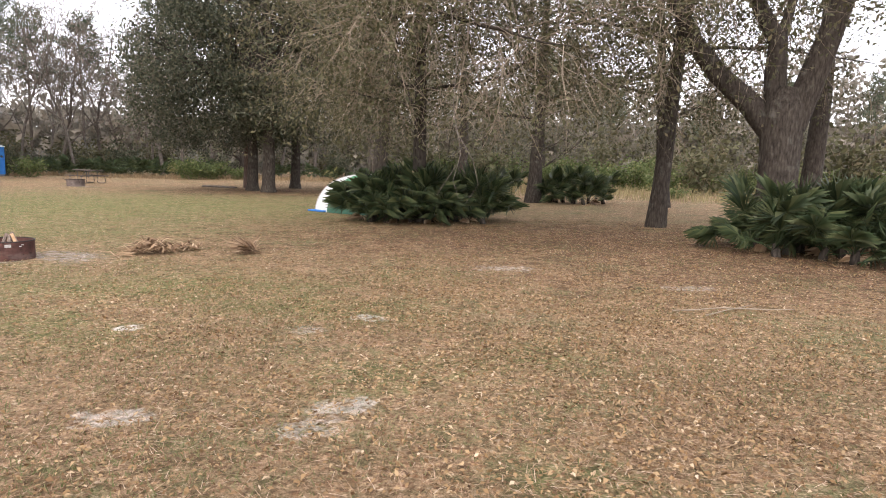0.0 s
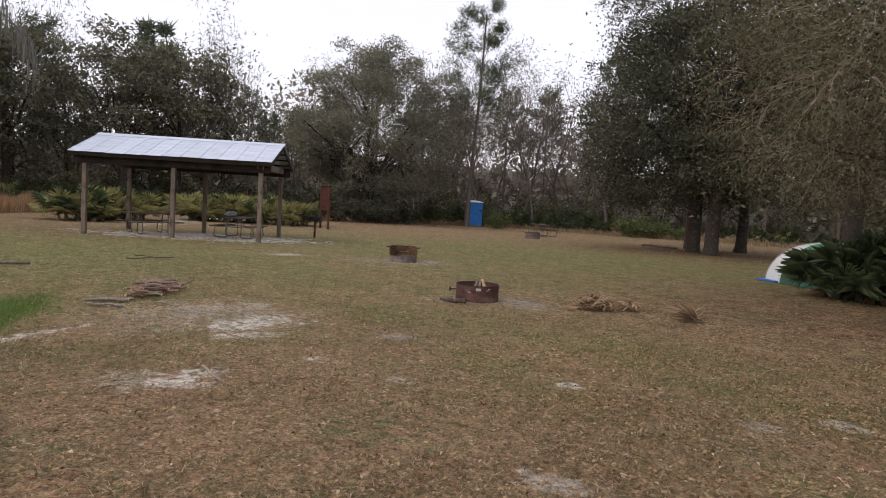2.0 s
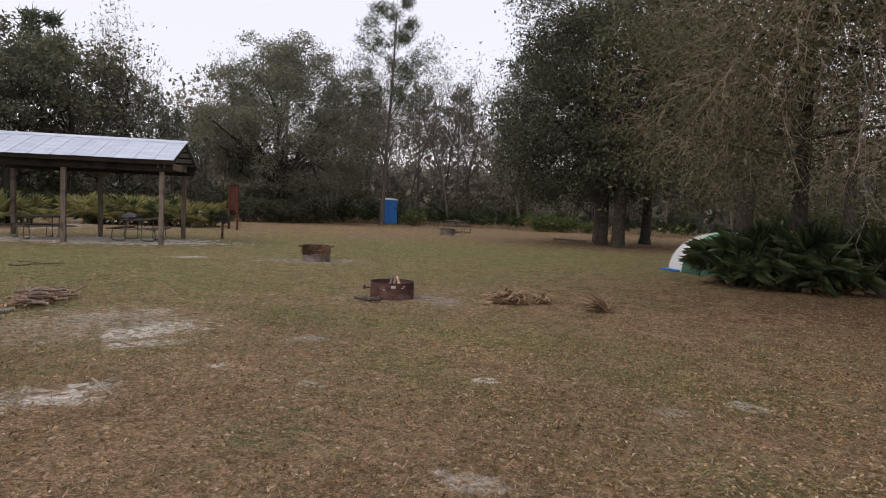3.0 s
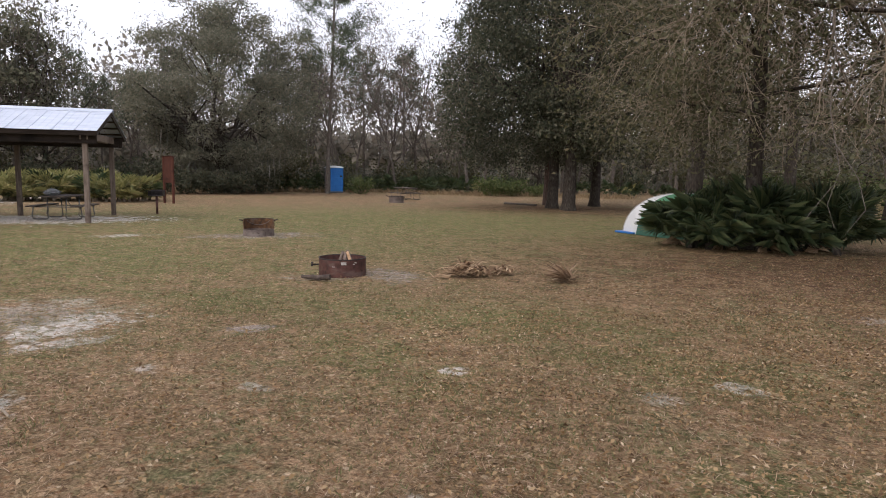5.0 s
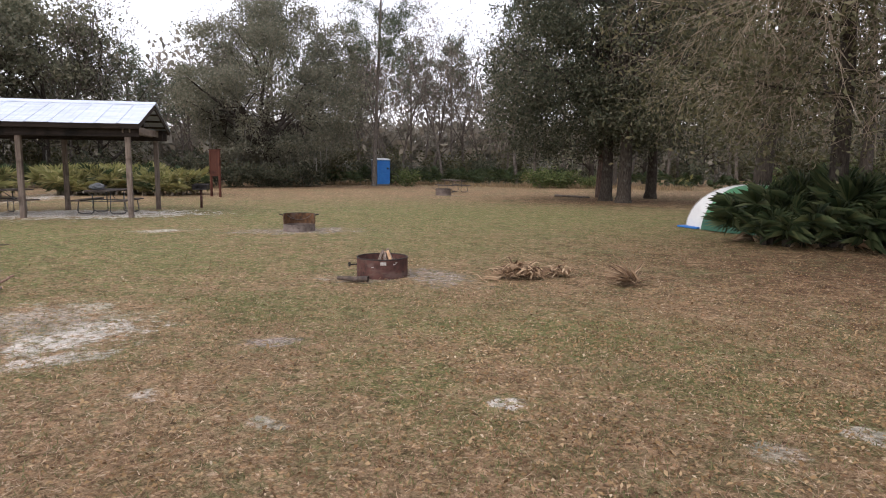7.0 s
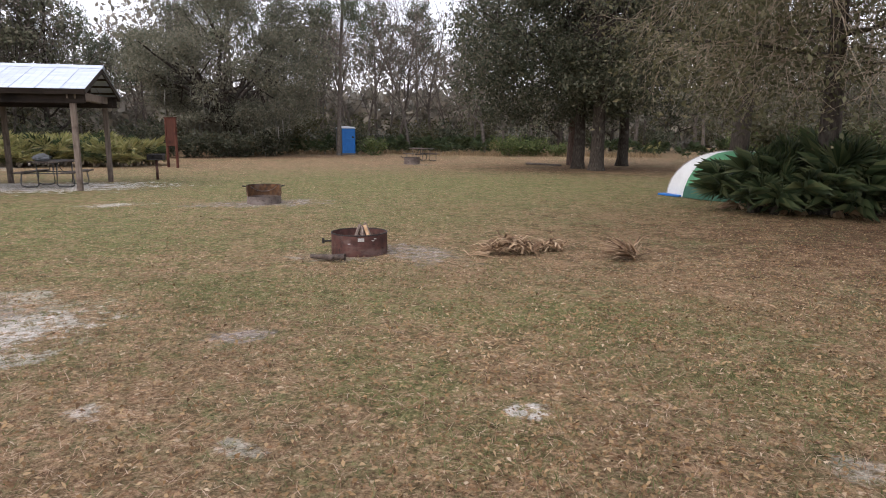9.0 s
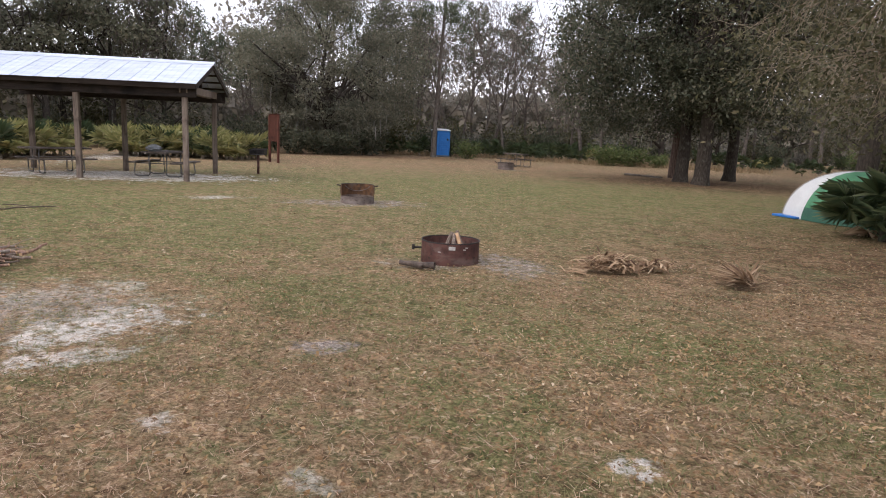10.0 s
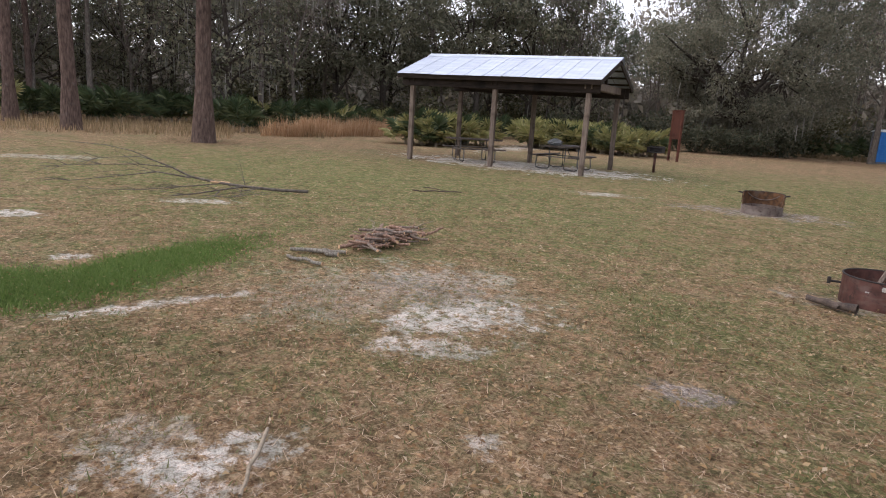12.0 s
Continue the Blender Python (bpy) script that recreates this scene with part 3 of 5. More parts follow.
def clump_leaves(rng, centres, radii, per, size, slim=0.5, hang=0.0, floor=0.6):
    """Leafy boughs: leaves over the upper shell of each clump, thinning out underneath."""
    out = []
    for c, r in zip(centres, radii):
        n = int(per * (r / np.mean(radii)) ** 2)
        d = unit(rng, n)
        d[:, 2] = np.abs(d[:, 2]) * np.where(rng.random(n) < 0.75, 1.0, -0.6)
        k = r * rng.uniform(0.45, 1.1, (n, 1)) * (1 + 0.3 * np.sin(d[:, :1] * 7 + c[0]) * np.sin(d[:, 1:2] * 6 + c[1]))
        p = c + d * k * (1.0, 1.0, 0.48)
        p[:, 2] -= hang * rng.random(n) ** 2 * np.hypot(d[:, 0], d[:, 1]) * r
        out.append(p)
    p = np.concatenate(out)
    p = p[p[:, 2] > floor + 0.9 * rng.random(len(p))]
    return leaves(rng, p, 1, 0.05, size, slim, droop=0.25)


def dome_oak(name, label, seed, trunk_h, radius, limbs, centre, half, clumps, clump_r, per, size, leaf, bark, group="", hang=0.3, low=-0.6, moss=0, floor=0.6):
    """A broad evergreen oak: crooked limbs to boughs that fill a dome, with gaps between them."""
    rng = R(seed)
    root = thing(name, label, "tree", group=group)
    pts = np.array([(0, 0, -0.1), (0.02, 0, 0.35), (0.05, 0.03, trunk_h * 0.5), (0.0, 0.06, trunk_h), (-0.1, 0.0, trunk_h * 1.7), (0.05, 0.1, trunk_h * 2.6)])
    part("trunk", Shape().tube(pts, np.array([1.5, 1.12, 0.95, 0.88, 0.5, 0.2]) * radius, 11, cap=False), bark, root, smooth=True)
    d = unit(rng, clumps)
    d[:, 2] = np.where(d[:, 2] < low, -d[:, 2], d[:, 2])
    k = rng.uniform(0.4, 1.0, (clumps, 1)) ** 0.4
    centres = np.array(centre) + d * k * np.array(half) * (1 + 0.13 * np.sin(3 * np.arctan2(d[:, 1:2], d[:, :1]) + seed))
    rr = clump_r * rng.uniform(0.6, 1.35, clumps)
    wood = Shape()
    for i in range(limbs):
        end = centres[i * clumps // limbs]
        start = pts[3] + (pts[4] - pts[3]) * rng.uniform(-0.4, 1.0)
        bend = start + (end - start) * 0.5 + rng.normal(0, 0.45, 3) + (0, 0, 0.5)
        q = start + (end - start) * 0.25 + rng.normal(0, 0.2, 3) + (0, 0, 0.3)
        part("limb", Shape().tube([start, q, bend, (bend + end) / 2 + rng.normal(0, 0.25, 3), end], np.array([0.42, 0.34, 0.24, 0.14, 0.05]) * radius, 6, cap=False), bark, root, smooth=True)
        near = np.argsort(np.linalg.norm(centres - bend, axis=1))[:7]
        for c in centres[near]:
            m = (bend + c) / 2 + rng.normal(0, 0.3, 3)
            wood.tube([bend, m, c], np.array([0.14, 0.09, 0.03]) * radius, 4, cap=False)
            for _ in range(4):
                e = c + unit(rng, 1)[0] * clump_r * (1, 1, 0.6)
                wood.tube([c, (c + e) / 2 + rng.normal(0, 0.1, 3), e], np.array([0.035, 0.025, 0.012]) * radius, 3, cap=False)
    part("branchwork", wood, bark, root)
    part("crown", loose_mesh("crown", clump_leaves(rng, centres, rr, per, size, 0.5, hang, floor), 4, leaf), leaf, root)
    if moss:
        pick = centres[rng.random(clumps) < moss] - (0, 0, clump_r * 0.4)
        tagged(part("moss", loose_mesh("moss", strands(rng, pick, 14, 1.2, 0.03, clump_r * 0.4), 4, M_MOSS), M_MOSS, root, "hanging grey moss"), kind="stuff")
    return root


# the round live oak behind the sign board
put(dome_oak("live_oak", "large round live oak with grey-green leaves and moss", 1, 2.6, 0.5, 18, (0, 0, 7.2), (6.5, 6.5, 6.6), 210, 1.25, 370, 0.18, M_GREY_LEAF, M_BARK_OAK, hang=0.6, low=-0.97, moss=0.25), -37.6, 39.6, 20)

# the dark group of oaks on the lawn
g = "dark oaks on the lawn"
put(dome_oak("oak_tree", "tall dark evergreen oak with drooping dense foliage", 2, 3.6, 0.27, 14, (-1.0, -0.6, 7.2), (4.6, 4.4, 6.2), 115, 1.1, 330, 0.17, M_DARK_LEAF, M_BARK_OAK, g, 1.1, -0.9, floor=1.7), -10.05, 34.85, 0)
put(dome_oak("oak_tree", "tall dark evergreen oak with a forked trunk", 3, 3.9, 0.3, 14, (0.6, 0.2, 8.0), (4.4, 4.2, 6.2), 110, 1.1, 320, 0.17, M_DARK_LEAF, M_BARK_OAK, g, 1.0, -0.85, floor=2.2), -8.75, 33.2, 0)
put(dome_oak("oak_tree", "dark evergreen oak behind two others", 4, 3.4, 0.27, 12, (0.8, 0.5, 7.0), (4.4, 4.0, 5.6), 90, 1.1, 290, 0.18, M_DARK_LEAF, M_BARK_OAK, g, 1.0, -0.85, floor=2.0), -8.65, 38.6, 0)

# the drooping oak over the near palmettos, with pale bare twigs
DROOP = [
    dict(seg=9, wob=0.02, lift=0.1, taper=0.4, sides=10, flare=1.25),
    dict(n=22, f0=0.27, f1=1.0, ang=78, len=5.8, wob=0.10, lift=-0.15, taper=0.2, sides=6, rr=0.34, seg=8, shrink=0.25),
    dict(n=12, f0=0.15, f1=1.0, ang=46, len=0.48, wob=0.16, lift=-0.6, taper=0.25, sides=4, rr=0.48, seg=6),
    dict(n=11, f0=0.12, f1=1.0, ang=42, len=0.6, wob=0.25, lift=-0.45, taper=0.35, sides=3, rr=0.62, seg=3, leafy=1),
]


def droop_tree(label, rng, height, radius, at, lean=(0, 0), spec=DROOP, per=3, reach=()):
    root = thing("oak_tree", label, "tree", group="drooping oaks over the palmettos")
    tubes, tips = grow(rng, spec, (0, 0, -0.1), (lean[0], lean[1], 1), height, radius)
    # long low limbs that reach out over the lawn
    for z, way, length in reach:
        more, ends = grow(rng, spec[1:], (0, 0, z), way, length, 0.075)
        tubes += [(p, r, s, level + 1) for p, r, s, level in more]
        tips = np.concatenate([tips, ends])
    # nothing hangs below head height
    tubes = [t for t in tubes if t[3] < 2 or t[0][:, 2].min() > 1.75]
    tips = tips[tips[:, 2] > 1.85]
    part("trunk", limb_shape(tubes, (0,)), M_BARK_OAK, root, smooth=True)
    part("branchwork", limb_shape(tubes, (1,)), M_BARK_OAK, root, smooth=True)
    tagged(part("twig_spray", limb_shape(tubes, (2, 3)), M_TWIG, root, "pale bare drooping twigs"), kind="stuff")
    part("crown", loose_mesh("crown", leaves(rng, tips, per, 0.26, 0.12, 0.42), 4, M_OAK_LEAF), M_OAK_LEAF, root)
    return put(root, *at)


DENSE = [DROOP[0], dict(DROOP[1], len=3.9, n=24, f0=0.25), dict(DROOP[2], len=0.55), DROOP[3]]
SPARSE = [DROOP[0], dict(DROOP[1], n=15, f0=0.35), dict(DROOP[2], n=10), dict(DROOP[3], n=7)]
near_oak = droop_tree("slender oak with drooping pale twigs and small leaves", R(11), 11.0, 0.21, (-0.5, 18.54, 0), per=4, spec=DENSE, reach=((6.2, (0.25, -1, 0.0), 6.2), (5.8, (0.7, -1, 0.05), 6.4), (6.8, (0.1, -1, 0.05), 5.4), (6.2, (1.0, -0.7, 0.0), 6.2), (7.4, (0.5, -1, 0.1), 6.0), (6.4, (1.0, -0.2, 0.0), 5.8), (5.4, (-0.35, -1, 0.1), 4.2)))
# its high reaching limbs are mostly out of view, added to shade the lawn
droop_tree("slender leaning oak with bare drooping twigs", R(12), 11.0, 0.25, (6.28, 18.82, 0), (0.07, 0.0), SPARSE, 5, reach=((8.2, (-0.6, -1, 0.15), 7.0), (8.8, (0.1, -1, 0.15), 7.5), (9.4, (-1, -0.7, 0.1), 6.5)))
shade_oak = droop_tree("slim oak trunk deep in the shade", R(13), 11.0, 0.33, (4.2, 30.0, 80), (0, 0), SPARSE, 3)

hang = [([(0.75, -5.6, 4.6), (0.9, -6.6, 3.6), (0.85, -7.1, 2.6), (1.0, -7.3, 1.8), (0.88, -7.4, 1.35), (0.98, -7.45, 1.05)], 0.009), ([(0.9, -7.2, 2.2), (1.2, -7.4, 1.7), (1.3, -7.5, 1.3), (1.1, -7.5, 0.98)], 0.007), ([(0.93, -7.35, 1.6), (0.7, -7.4, 1.25), (0.62, -7.4, 1.1)], 0.005)]
for pts, r in hang:
    part("hanging_twig", Shape().tube(pts, np.linspace(r, r * 0.35, len(pts)), 6, cap=False), M_BARK_GREY, near_oak, "bare grey hanging twig", smooth=True)
for x, y, a, s in ((-2.6, 27.5, 30, 1.0), (9.8, 29.0, 200, 0.95), (1.2, 41.0, 120, 1.0)):
    place(shade_oak, x, y, a, s)

# the big forked oak

def big_oak():
    rng = R(21)
    root = thing("oak_tree", "thick forked oak rising behind a palmetto clump", "tree")
    sh = Shape()
    sh.tube([(0, 0, -0.1), (0.0, 0, 0.4), (0.0, 0, 1.5), (-0.02, 0, 2.5), (0.0, 0, 3.2), (0.05, 0, 3.6)], [0.68, 0.52, 0.44, 0.47, 0.46, 0.25], 14, cap=False)
    part("trunk", sh, M_BARK_OAK, root, smooth=True)
    limbs = [
        [(0, 0, 2.3), (-0.75, 0, 3.25), (-1.5, -0.1, 3.95), (-2.1, -0.2, 4.75), (-2.9, -0.4, 6.4), (-3.4, -0.6, 8.4)],
        [(-0.15, 0, 2.9), (-0.25, 0.1, 3.9), (-0.25, 0.15, 4.7), (-0.65, 0.2, 5.4), (-1.2, 0.2, 6.7), (-1.5, 0.4, 9.0)],
        [(-0.28, 0.15, 4.6), (-0.1, 0.2, 5.2), (0.1, 0.4, 6.2), (0.0, 0.5, 8.6)],
        [(0.15, 0, 2.7), (0.45, 0.1, 3.6), (0.75, 0.1, 4.6), (1.05, 0.1, 5.7), (1.25, 0, 7.2), (1.4, 0, 9.4)],
        [(1.05, 0.1, 5.6), (1.9, 0.0, 6.1), (3.1, -0.3, 6.5), (4.8, -0.6, 7.2)],
    ]
    tips = []
    for pts, r in zip(limbs, (0.31, 0.28, 0.14, 0.35, 0.14)):
        pts = np.array(pts, float)
        part("limb", Shape().tube(pts, np.linspace(r, r * 0.45, len(pts)), 9, cap=False), M_BARK_OAK, root, smooth=True)
        for k in range(5):
            i = rng.integers(len(pts) - 2, len(pts))
            d = unit(rng, 1)[0] * (1, 1, 0.5)
            spec = [dict(DROOP[1], n=1, sides=5, seg=6, lift=0.1), dict(DROOP[2], n=8), dict(DROOP[3], n=6, lift=-0.8)]
            tb, tp = grow(rng, spec, pts[i], d, 4.4, 0.05)
            tips.append(tp)
            part("bough", limb_shape(tb, (0, 1, 2)), M_TWIG, root)
    tips = np.concatenate(tips)
    # upper crown is out of view, leafed densely to darken the ground below
    part("crown", loose_mesh("crown", leaves(rng, tips, 6, 0.3, 0.12, 0.5), 4, M_OAK_LEAF), M_OAK_LEAF, root)
    put(root, 8.13, 15.79, -26)


big_oak()
BEHIND = [dict(DROOP[0]), dict(DROOP[1], f0=0.6, n=7), dict(DROOP[2], n=8), dict(DROOP[3], n=6)]
droop_tree("grey oak trunk leaning behind the forked oak", R(14), 11.5, 0.32, (11.2, 20.2, 0), (0.10, 0.03), BEHIND, 2)

# pines on the lawn and beside the toilet
TALL = [dict(PINE[0], taper=0.5, flare=1.55), dict(PINE[1], f0=0.42, n=22, len=0.16), PINE[2]]
g = "tall pines at the edge of the lawn"
pine = tree_thing("pine_tree", "tall straight pine with scaly reddish-grey bark", R(31), TALL, 21, 0.29, M_BARK_PINE, M_PINE, "needle", 9, spread=0.0, size=0.36, slim=0.05, group=g, moss=0.12)
put(pine, -27.95, 4.39, 0)
for x, y, a, s in ((-32.27, -0.42, 80, 1.0), (-43.5, -7.3, 160, 0.8), (-47.5, -4.5, 250, 0.7), (-37.4, -3.5, 30, 0.9)):
    place(pine, x, y, a, s)
SLIM = [dict(PINE[0]), dict(PINE[1], n=19, f0=0.42, len=0.19, ang=62, shrink=0.4), dict(PINE[2], n=6, f0=0.55)]
put(tree_thing("pine_tree", "slim pine rising beside the blue toilet", R(32), SLIM, 17, 0.18, M_BARK_GREY, M_PINE, "needle", 60, spread=0.24, size=0.3, slim=0.05), -31.05, 44.3, 0)


LIMBY = [dict(PINE[0], seg=9), dict(PINE[1], n=20, f0=0.5, len=0.36, lift=0.1), dict(PINE[2], n=10)]
put(tree_thing("pine_tree", "broad-limbed pine rising among the dark oaks", R(34), LIMBY, 18, 0.3, M_BARK_PINE, M_PINE, "needle", 40, spread=0.22, size=0.34, slim=0.04), -11.2, 38.2, 0)


# mossy boughs of the first pine
def mossy_boughs():
    rng = R(33)
    ends = []
    for z, way, ln in ((6.2, (0.3, 1, 0.0), 1.7), (7.6, (0.4, 1, 0.15), 4.2), (8.4, (0.1, 1, 0.1), 5.6), (7.0, (-0.3, -1, 0.1), 2.5)):
        spec = [dict(seg=7, wob=0.1, lift=-0.5, taper=0.3, sides=5), dict(n=9, f0=0.3, f1=1.0, ang=50, len=0.35, wob=0.2, lift=-0.8, taper=0.3, sides=3, rr=0.5, seg=4, leafy=1)]
        tb, tp = grow(rng, spec, (0, 0, z), way, ln, 0.05)
        part("bough", limb_shape(tb, (0, 1)), M_BARK_OAK, pine)
        ends.append(tp)
    ends = np.concatenate(ends)
    tagged(part("moss", loose_mesh("moss", strands(rng, ends, 12, 1.1, 0.022, 0.12), 4, M_MOSS), M_MOSS, pine, "long hanging grey moss"), kind="stuff")


mossy_boughs()
OAK_MOSS = [dict(BROAD[0]), dict(BROAD[1], n=18, f0=0.12, len=0.44, lift=0.05), dict(BROAD[2], lift=-0.45)]

# ---- the woods round the clearing ----
gw = "woods round the clearing"
protos = {
    "broad": [dome_oak("oak_tree", "dense evergreen tree at the edge of the woods", 41 + i, 3.4, 0.26, 8, (0, 0, h * 0.58), (4.0, 4.0, h * 0.4), 58, 1.45, 125, 0.31, M_WOODS_LEAF, M_BARK_OAK, gw, 0.4, -0.75, floor=1.2) for i, h in enumerate((13.0, 14.5, 11.5))],
    "mossy": [tree_thing("oak_tree", "shaded oak hung with grey moss", R(51 + i), OAK_MOSS, h, 0.22, M_BARK_OAK, M_WOODS_LEAF, per=7, spread=0.42, size=0.26, slim=0.55, moss=0.25, moss_len=1.2, group=gw) for i, h in enumerate((11.0, 12.5))],
    "bare": [tree_thing("bare_tree", "grey bare tree with fine twigs and moss", R(61 + i), BARE, h, 0.14, M_BARK_GREY, M_DRY_TWIG_LEAF, per=2, spread=0.3, size=0.3, slim=0.22, moss=0.12, moss_len=0.5, group="bare trees behind the toilet") for i, h in enumerate((11.5, 13.0, 10.0))],
    "pine": [tree_thing("pine_tree", "pine in the woods behind the clearing", R(71 + i), PINE, h, 0.18, M_BARK_GREY, M_PINE, "needle", 9, spread=0.2, size=0.55, slim=0.12, group="pines in the woods") for i, h in enumerate((15.0, 17.5, 13.5))],
}


def polar(yaw, d):
    a = radians(yaw)
    return -1.5 - d * math.sin(a), 2.5 + d * math.cos(a)


def woods():
    rng = R(5)
    used = {k: 0 for k in protos}

    def tree(kind, yaw, d, scale):
        i = used[kind]
        used[kind] += 1
        p = protos[kind][i % len(protos[kind])]
        x, y = polar(yaw, d)
        s = (scale * rng.uniform(0.9, 1.15), scale * rng.uniform(0.9, 1.15), scale)
        if i < len(protos[kind]):
            put(p, x, y, rng.uniform(0, 360), s)
        else:
            place(p, x, y, rng.uniform(0, 360), s)

    # yaw from, to, nearest, deepest, count, kinds, scale
    for a0, a1, d0, d1, n, kinds, sc in (
        (78, 112, 43, 64, 28, ("mossy", "bare", "mossy", "pine", "broad"), 1.0),
        (56, 80, 52, 68, 16, ("mossy", "broad", "bare", "broad", "pine"), 1.0),
        (50, 56, 60, 72, 5, ("pine", "bare"), 0.7),
        (22, 50, 58, 84, 29, ("bare", "bare", "pine", "bare"), 1.0),
        (4, 24, 56, 80, 14, ("bare", "pine", "mossy"), 0.95),
        (-16, 4, 50, 85, 18, ("pine", "mossy", "bare"), 0.85),
        (-50, -14, 55, 95, 16, ("pine", "bare", "mossy"), 0.62),
    ):
        for i in range(n):
            yaw = a0 + (a1 - a0) * (i + rng.random()) / n
            tree(kinds[i % len(kinds)], yaw, rng.uniform(d0, d1), sc * rng.uniform(0.85, 1.15))


woods()


def far_woods():
    """The closed mass of woods beyond the clearing, leaf by leaf but too far to tell trees apart."""
    rng = R(8)
    n = 95000
    yaw = np.radians(np.where(rng.random(n) < 0.4, rng.uniform(-50, 8, n), rng.uniform(-60, 122, n)))
    top = 16.5 + 2.2 * np.sin(yaw * 9) + 2.2 * np.sin(yaw * 23 + 1) + 2.0 * np.sin(yaw * 57) + 1.5 * np.sin(yaw * 131)
    top = np.where(yaw < 0.0, top * 0.9, top)
    h = np.where(rng.random(n) < 0.55, rng.random(n) * 7.5, rng.random(n) ** 1.3 * top)
    d = rng.uniform(96, 125, n)
    p = np.stack([-1.5 - d * np.sin(yaw), 2.5 + d * np.cos(yaw), h], 1)
    low = p[:, 2] < 7.5
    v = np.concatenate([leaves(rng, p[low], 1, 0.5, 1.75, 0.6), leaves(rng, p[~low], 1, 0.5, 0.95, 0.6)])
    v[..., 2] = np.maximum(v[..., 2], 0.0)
    ob = new("far_woods", loose_mesh("far_woods", v, 4, M_FAR_HAZE_LEAF))
    tagged(ob, "distant woods closing the clearing, haze painted into pale grey leaves", "woods", kind="stuff")


far_woods()


def bush_proto(label, rng, height, width, leaf, count, size, group, name="shrub"):
    root = thing(name, label, "shrub", group=group)
    sh, tips = Shape(), []
    for i in range(11):
        a, lean = i * 2.4, rng.uniform(0.2, 1.0) * width * 0.5
        end = np.array([math.cos(a) * lean, math.sin(a) * lean, height * rng.uniform(0.55, 1.0)])
        pts = np.array([[0, 0, -0.05], end * (0.35, 0.35, 0.5), end])
        sh.tube(pts, [0.03, 0.02, 0.006], 3, cap=False)
        k = rng.random((count // 11, 1))
        tips.append(pts[1] + (pts[2] - pts[1]) * k * 1.1 - np.array([0, 0, 1]) * rng.random((count // 11, 1)) * height * 0.45 * (rng.random((count // 11, 1)) < 0.6))
    part("branchwork", sh, M_TWIG, root)
    tips = np.concatenate(tips)
    pts = leaves(rng, tips, 1, 0.16 * height * 0.6, size, 0.5)
    pts[..., 2] = np.maximum(pts[..., 2], 0.02)
    part("crown", loose_mesh("crown", pts, 4, leaf), leaf, root)
    return root


gu = "understory along the woods"
UNDER = [bush_proto("dark evergreen thicket under the trees", R(81), 3.0, 4.2, M_DARK_LEAF, 740, 0.35, gu), bush_proto("grey-green thicket under the trees", R(82), 3.8, 4.4, M_OAK_LEAF, 740, 0.37, gu), bush_proto("leafless grey-brown thicket under bare trees", R(83), 3.0, 3.6, M_MOSS, 700, 0.3, gu)]
GREENBUSH = [bush_proto("bright olive-green shrub at the lawn's edge", R(84), 1.7, 2.6, M_SHRUB, 1200, 0.2, "shrubs at the lawn's edge"), bush_proto("low dark green shrub at the lawn's edge", R(85), 1.7, 3.0, M_DARK_LEAF, 1200, 0.22, "shrubs at the lawn's edge")]


def understory():
    rng = R(9)
    first = set()

    def bush(kind, i, x, y, s):
        p = kind[i % len(kind)]
        sc = (s * rng.uniform(0.85, 1.2), s * rng.uniform(0.85, 1.2), s * rng.uniform(0.55, 1.25))
        if p.name in first:
            place(p, x, y, rng.uniform(0, 360), sc)
        else:
            first.add(p.name)
            put(p, x, y, rng.uniform(0, 360), sc)

    for a0, a1, d0, d1, n, s in ((56, 114, 50, 62, 34, 0.9), (18, 58, 60, 76, 34, 0.9), (-46, 18, 62, 90, 40, 0.8), (34, 52, 54, 58, 7, 0.8)):
        for i in range(n):
            x, y = polar(a0 + (a1 - a0) * (i + rng.random()) / n, rng.uniform(d0, d1))
            bush(UNDER[:2] if a0 > 50 else UNDER, i, x, y, s)
    # the sunny green growth among the open trees
    for i in range(26):
        x, y = polar(-40 + 42 * (i + rng.random()) / 26, rng.uniform(42, 60))
        bush(GREENBUSH[:1] if i % 3 else UNDER[1:2], i, x, y, 1.15)
    # by the live oak, the toilet and along the far lawn
    for i, (x, y, s) in enumerate([(-35.9, 34.6, 1.0), (-34.8, 35.9, 1.0), (-34.4, 37.6, 1.0), (-33.6, 39.8, 1.05), (-37.5, 33.5, 1.0)]):
        bush(GREENBUSH[1:], i, x, y, s)
    for i, (x, y, s) in enumerate([(-28.4, 44.8, 0.85), (-19.4, 50.0, 1.0), (-17.9, 51.0, 1.1), (-16.2, 52.0, 0.8), (4.6, 52, 1.2), (8.5, 55, 1.2), (12.0, 50, 1.0), (16.5, 54, 1.2), (20.0, 49, 1.1), (13.5, 38, 0.6), (23, 60, 1.4), (28, 55, 1.3)]):
        bush(GREENBUSH[:1], i, x, y, s)


understory()


